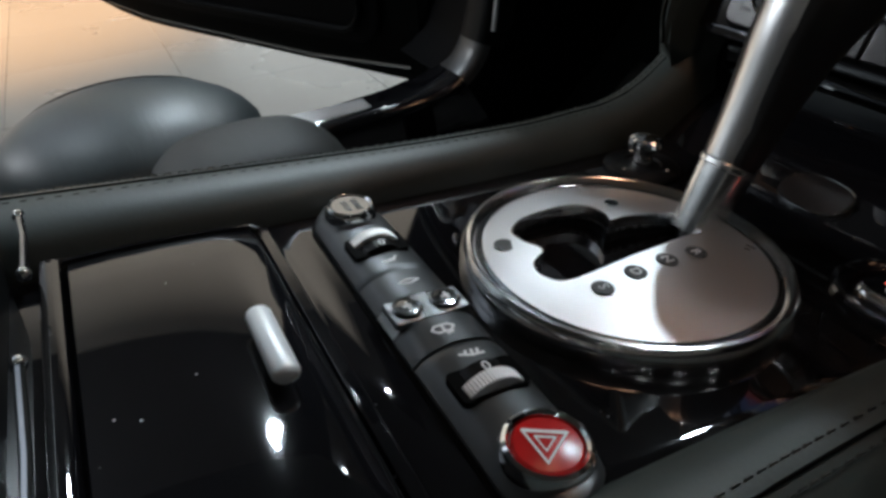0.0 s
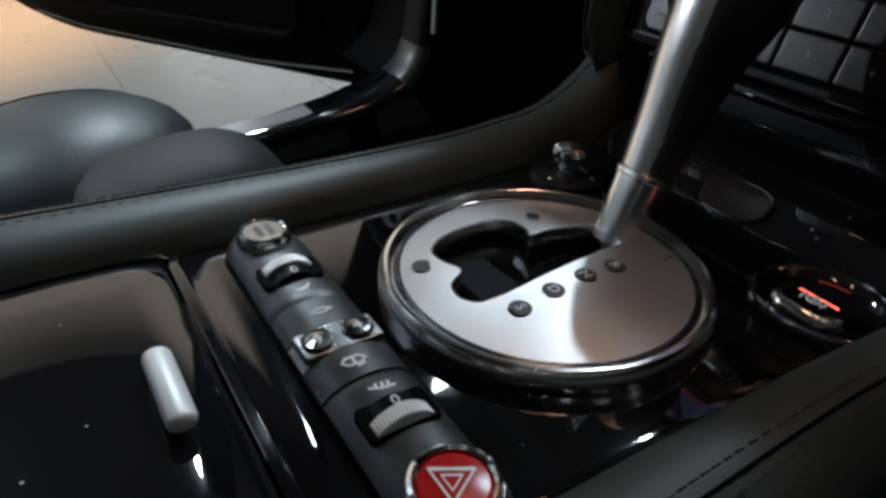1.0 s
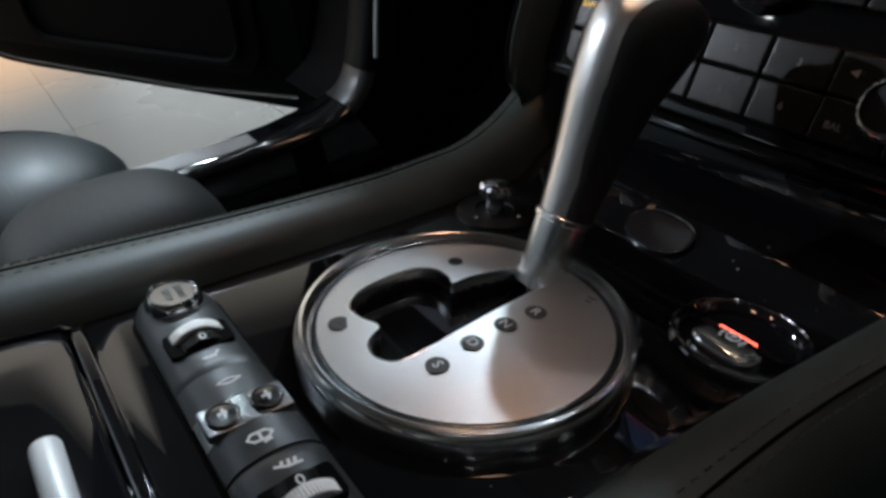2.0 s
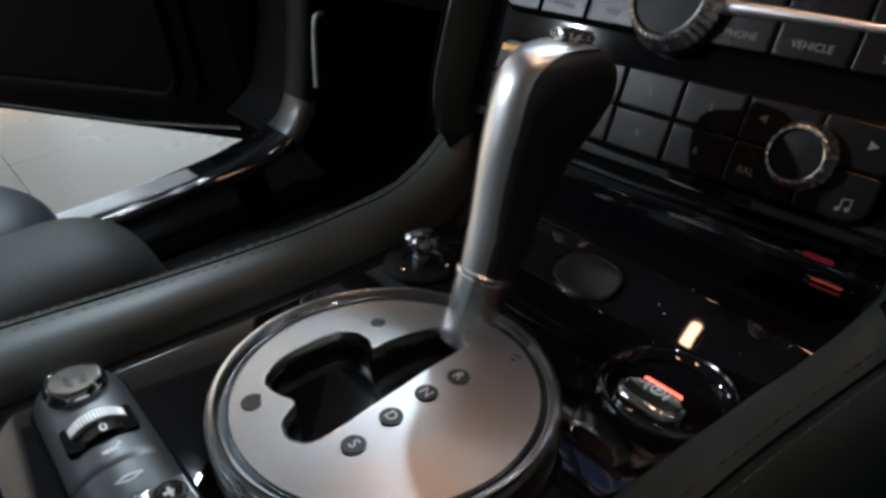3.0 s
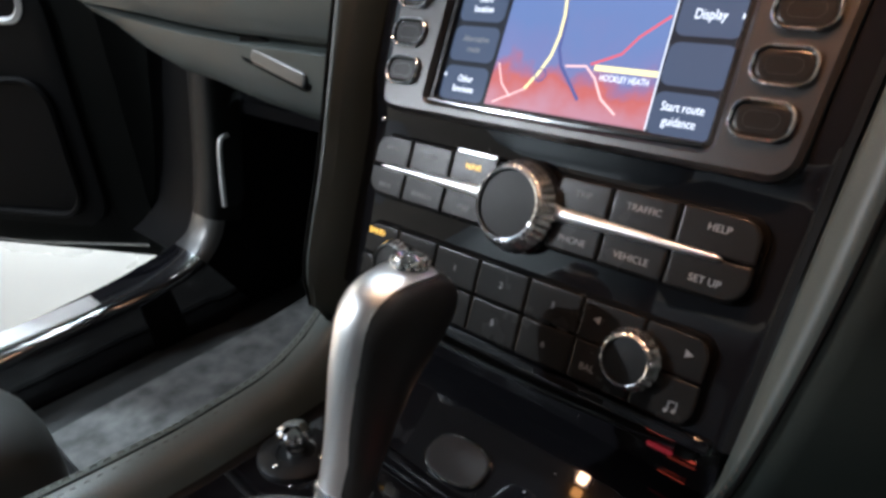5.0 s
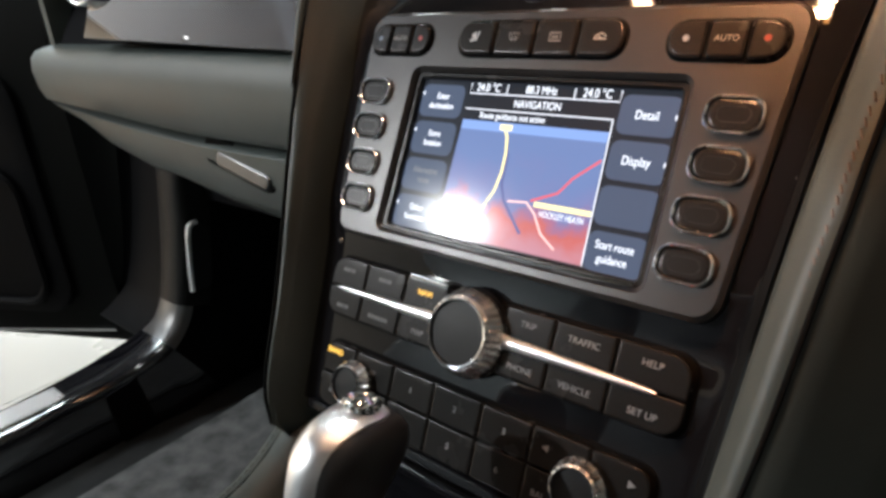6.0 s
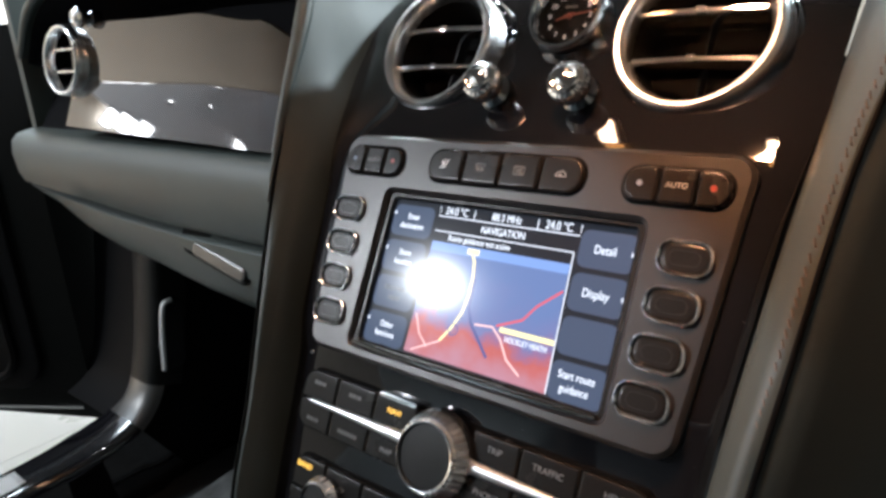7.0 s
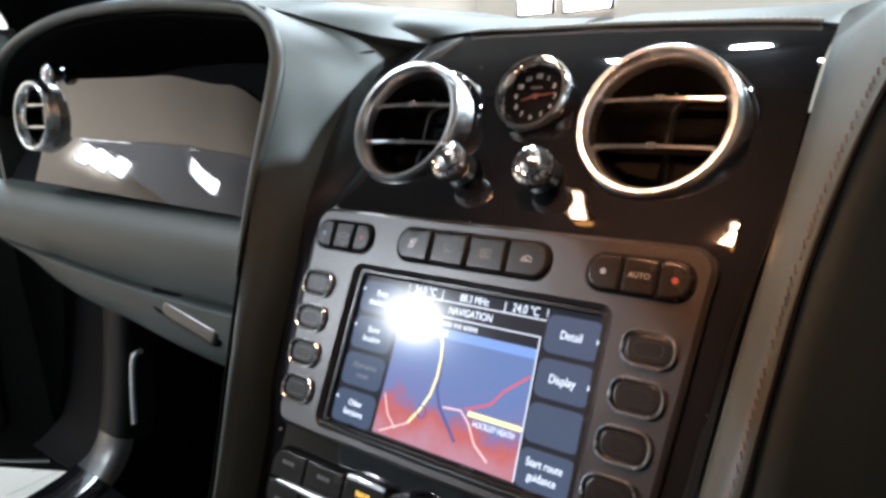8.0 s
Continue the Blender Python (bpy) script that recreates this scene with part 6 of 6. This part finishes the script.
    part("lock_mark", joined(ribbon([(-0.002, 0.001), (0.002, 0.002)], 0.001, 0.0002), ribbon([(-0.001, -0.002), (0.0015, -0.001)], 0.001, 0.0002)), DIM_MARK, sel, "", shift(0.021, 0.049, top(0.021, 0.049) + 0.0001))


build_selector()


def build_lever():
    foot, head = Vector((0.0005, 0.062, 0.684)), Vector((0.0005, 0.118, 0.795))
    up = (head - foot).normalized()
    side = Vector((1, 0, 0))
    fwd = up.cross(side).normalized()
    m = Matrix(((side.x, fwd.x, up.x, foot.x), (side.y, fwd.y, up.y, foot.y), (side.z, fwd.z, up.z, foot.z), (0, 0, 0, 1)))
    lever = thing("gear_lever", m, "gear lever with leather grip and brushed metal spine", "gear lever")
    n = 40

    def ring(a, b, cy, z, p=0.7, tilt=0.0):
        row = []
        for k in range(n):
            t = 2 * math.pi * k / n
            c, s = math.cos(t), math.sin(t)
            x, y = a * math.copysign(abs(c) ** p, c), b * math.copysign(abs(s) ** p, s)
            row.append((x, cy + y, z + tilt * y))
        return row
    part("shaft", loft([ring(0.0062, 0.0062, 0, -0.02, 1.0), ring(0.0062, 0.0062, 0, 0.006, 1.0)]), DARK_CHROME, lever)
    part("neck", loft([ring(0.0096, 0.0094, 0, -0.004, 0.75), ring(0.0099, 0.0097, 0, 0.004, 0.75), ring(0.0104, 0.0101, 0, 0.016, 0.72), ring(0.0108, 0.0105, 0, 0.0262, 0.7), ring(0.0115, 0.0111, 0, 0.0268, 0.7), ring(0.0115, 0.0111, 0, 0.0288, 0.7), ring(0.0110, 0.0104, 0, 0.0295, 0.7), ring(0.0085, 0.008, 0, 0.0298, 0.7)]), NECK, lever, "polished neck")
    # grip: a leaning body that swells into a rounded head; (height, half width, rear edge, front edge)
    BODY_LINES = [(0.0290, 0.0106, -0.0092, 0.0095), (0.0310, 0.0113, -0.0098, 0.0100), (0.045, 0.0124, -0.0112, 0.0112), (0.061, 0.0136, -0.0145, 0.0130), (0.080, 0.0152, -0.0186, 0.0180), (0.093, 0.0164, -0.0204, 0.0245), (0.101, 0.0171, -0.0212, 0.0285), (0.107, 0.0173, -0.0206, 0.0308), (0.1125, 0.0172, -0.0180, 0.0318), (0.117, 0.0164, -0.0136, 0.0312), (0.1205, 0.0150, -0.0080, 0.0296), (0.1232, 0.0128, -0.0015, 0.0270), (0.1250, 0.0098, 0.0040, 0.0235), (0.1258, 0.0050, 0.0090, 0.0180)]
    part("grip", loft([ring(a, (f - r) / 2, (f + r) / 2, z, 0.72) for z, a, r, f in BODY_LINES]), GRIP, lever, "black leather grip")
    # spine: a strap of metal up the rear face that folds over the head and ends round the button; (half width, forward, height)
    STRAP = spline([Vector(p) for p in ((0.0076, -0.0084, 0.0300), (0.0080, -0.0104, 0.046), (0.0085, -0.0132, 0.062), (0.0089, -0.0172, 0.080), (0.0091, -0.0192, 0.093), (0.0092, -0.0198, 0.101), (0.0094, -0.0190, 0.1075), (0.0097, -0.0163, 0.1130), (0.0101, -0.0118, 0.1176), (0.0107, -0.0056, 0.1213), (0.0112, 0.0016, 0.1242), (0.0110, 0.0090, 0.1260), (0.0088, 0.0145, 0.1263), (0.0056, 0.0180, 0.1258), (0.0015, 0.0196, 0.1250))], 3)
    rows = []
    for k, (w, y, z) in enumerate(STRAP):
        p0, p1 = STRAP[max(k - 1, 0)], STRAP[min(k + 1, len(STRAP) - 1)]
        ty, tz = p1[1] - p0[1], p1[2] - p0[2]
        ln = math.hypot(ty, tz) or 1
        ny, nz = -tz / ln, ty / ln
        crown = 0.0030 if z < 0.112 else 0.0030 - 0.0018 * min(1.0, (z - 0.112) / 0.010)
        row = []
        for q in range(13):
            s = -1 + q / 6
            o = crown * (1 - abs(s) ** 2.2) - 0.0004 * abs(s) ** 8
            row.append((w * s, y + ny * o, z + nz * o))
        for q in range(12, -1, -1):
            s = -1 + q / 6
            row.append((w * s * 0.98, y - ny * 0.003, z - nz * 0.003))
        rows.append(row)
    part("spine", loft(rows), BRUSHED, lever, "brushed metal spine")
    knob = part("release_button", lathe([(0.0078, -0.003), (0.0080, 0.0028), (0.0072, 0.0046), (0.0060, 0.0042), (0.0052, 0.0034), (0.0040, 0.0040), (0.0024, 0.0052), (0.0005, 0.0054)], 32), CHROME, lever, "chrome release button", pose(0, 0.0062, 0.1260, 12))
    bead = None
    for k in range(14):
        a = 2 * math.pi * k / 14
        mm = shift(0.0078 * math.cos(a), 0.0078 * math.sin(a), 0.0022)
        bead = part("bead", pillow(0.0012, 0.0012, 0.0014, 1.0, 8, 6), CHROME, knob, "", mm) if bead is None else same_part(bead, knob, mm)


build_lever()

# ---- small things on the console ----


def build_brake_switch():
    sw = thing("parking_brake_switch", CONSOLE @ shift(0.0735, 0.1035, 0), "oval parking brake switch with a lit red bar", "switch")
    part("bezel", lathe([(0.0285, -0.001), (0.0280, 0.0020), (0.0262, 0.0036), (0.0225, 0.0030), (0.0206, 0.0014), (0.0204, -0.002)], 48), GLOSS, sw)
    part("bezel_edge", lathe([(0.0274, 0.0020), (0.0268, 0.0038), (0.0258, 0.0040), (0.0252, 0.0030)], 48), DARK_CHROME, sw, "thin bright edge")
    part("cup", lathe([(0.0206, 0.0006), (0.0200, -0.0012), (0.015, -0.0022), (0.0005, -0.0024)], 40), GLOSS, sw)
    lever = part("rocker", slab(rounded(0.028, 0.0175, 0.008, 6, 0.0, -0.0125), -0.002, 0.0052, 0.0028, 4), CHROME, sw, "chrome rocker", pose(0, 0, 0.0004, -6))
    part("mark", joined(frame_ring(circle(0.0030, 24, 0, -0.0085), circle(0.0024, 24, 0, -0.0085), 0.0052, 0.0055), moved(word("P", 0.004), shift(0, -0.0085, 0.0054)), ribbon([(-0.0040, -0.0118), (-0.0048, -0.0085), (-0.0040, -0.0052)], 0.0008, 0.0056), ribbon([(0.0040, -0.0118), (0.0048, -0.0085), (0.0040, -0.0052)], 0.0008, 0.0056)), WHITE_MARK, lever)
    part("light_bar", slab(rounded(0.0165, 0.0016, 0.0007, 3, -0.0005, -0.0010), 0.003, 0.0050), LIT_RED, sw, "lit red bar", shift(0, -0.0022, 0))


build_brake_switch()


def build_plug():
    plug = thing("power_socket", CONSOLE @ shift(-0.0675, 0.0935, 0), "black socket plate with a chrome organ-stop plug", "power socket")
    part("plate", lathe([(0.0205, -0.002), (0.0205, 0.0018), (0.0192, 0.0028), (0.0105, 0.0030), (0.0098, 0.0022), (0.0005, 0.0022)], 40), SOFT, plug, "round black plate")
    part("stem", lathe([(0.0056, 0.001), (0.0052, 0.006), (0.0046, 0.0095), (0.0056, 0.0115)], 24), CHROME, plug)
    n = 28
    rows = [[((r + (0.0004 if i % 2 else -0.0003)) * math.cos(2 * math.pi * i / n), (r + (0.0004 if i % 2 else -0.0003)) * math.sin(2 * math.pi * i / n), z) for i in range(n)] for r, z in ((0.0062, 0.0105), (0.0086, 0.0120), (0.0092, 0.0140), (0.0086, 0.0162), (0.0068, 0.0176), (0.003, 0.0184), (0.0004, 0.0186))]
    part("knob", loft(rows), CHROME, plug, "fluted chrome knob", sharp=18)
    for a in (20, 160, 280):
        part("rivet", lathe([(0.0016, 0.002), (0.0015, 0.0034), (0.0006, 0.0040)], 12), CHROME, plug, "small bright rivet", shift(0.0148 * math.cos(radians(a)), 0.0148 * math.sin(radians(a)), 0))


build_plug()
oval = thing("oval_cover", pose(0.0020, 0.1420, ramp_z(0.1420) + 0.0008, 19.0), "small oval dark grey cover set in the console", "cover")
part("lid", slab([(0.0178 * math.copysign(abs(math.cos(t)) ** 0.8, math.cos(t)), 0.0116 * math.copysign(abs(math.sin(t)) ** 0.8, math.sin(t))) for t in [2 * math.pi * k / 48 for k in range(48)]], -0.001, 0.0012, 0.0008), BLACK_TRIM, oval, "dark grey lid")
part("edge", frame_ring([(0.0186 * math.copysign(abs(math.cos(t)) ** 0.8, math.cos(t)), 0.0124 * math.copysign(abs(math.sin(t)) ** 0.8, math.sin(t))) for t in [2 * math.pi * k / 48 for k in range(48)]], [(0.0179 * math.copysign(abs(math.cos(t)) ** 0.8, math.cos(t)), 0.0117 * math.copysign(abs(math.sin(t)) ** 0.8, math.sin(t))) for t in [2 * math.pi * k / 48 for k in range(48)]], -0.001, 0.0012, 0.0003), DARK_CHROME, oval, "thin bright edge")

# ---- lamps that can be seen in reflections ----
roof_lamp = thing("map_lamp", pose(0.053, 0.165, 1.292), "warm lit map reading lamp in the roof lining", "lamp", "map lamps")
part("lens", slab(rounded(0.020, 0.078, 0.006), -0.004, 0.0), WARM_GLASS, roof_lamp, "warm lit lens")
part("frame", frame_ring(rounded(0.030, 0.088, 0.009, 5), rounded(0.020, 0.078, 0.006, 5), -0.006, 0.016, 0.002), BLACK_TRIM, roof_lamp)
part("switch", slab(rounded(0.016, 0.018, 0.005), -0.004, 0.01), AMBER_GLASS, roof_lamp, "amber glowing switch", shift(0, -0.056, 0))
copy_thing(roof_lamp, pose(-0.113, 0.208, 1.292))
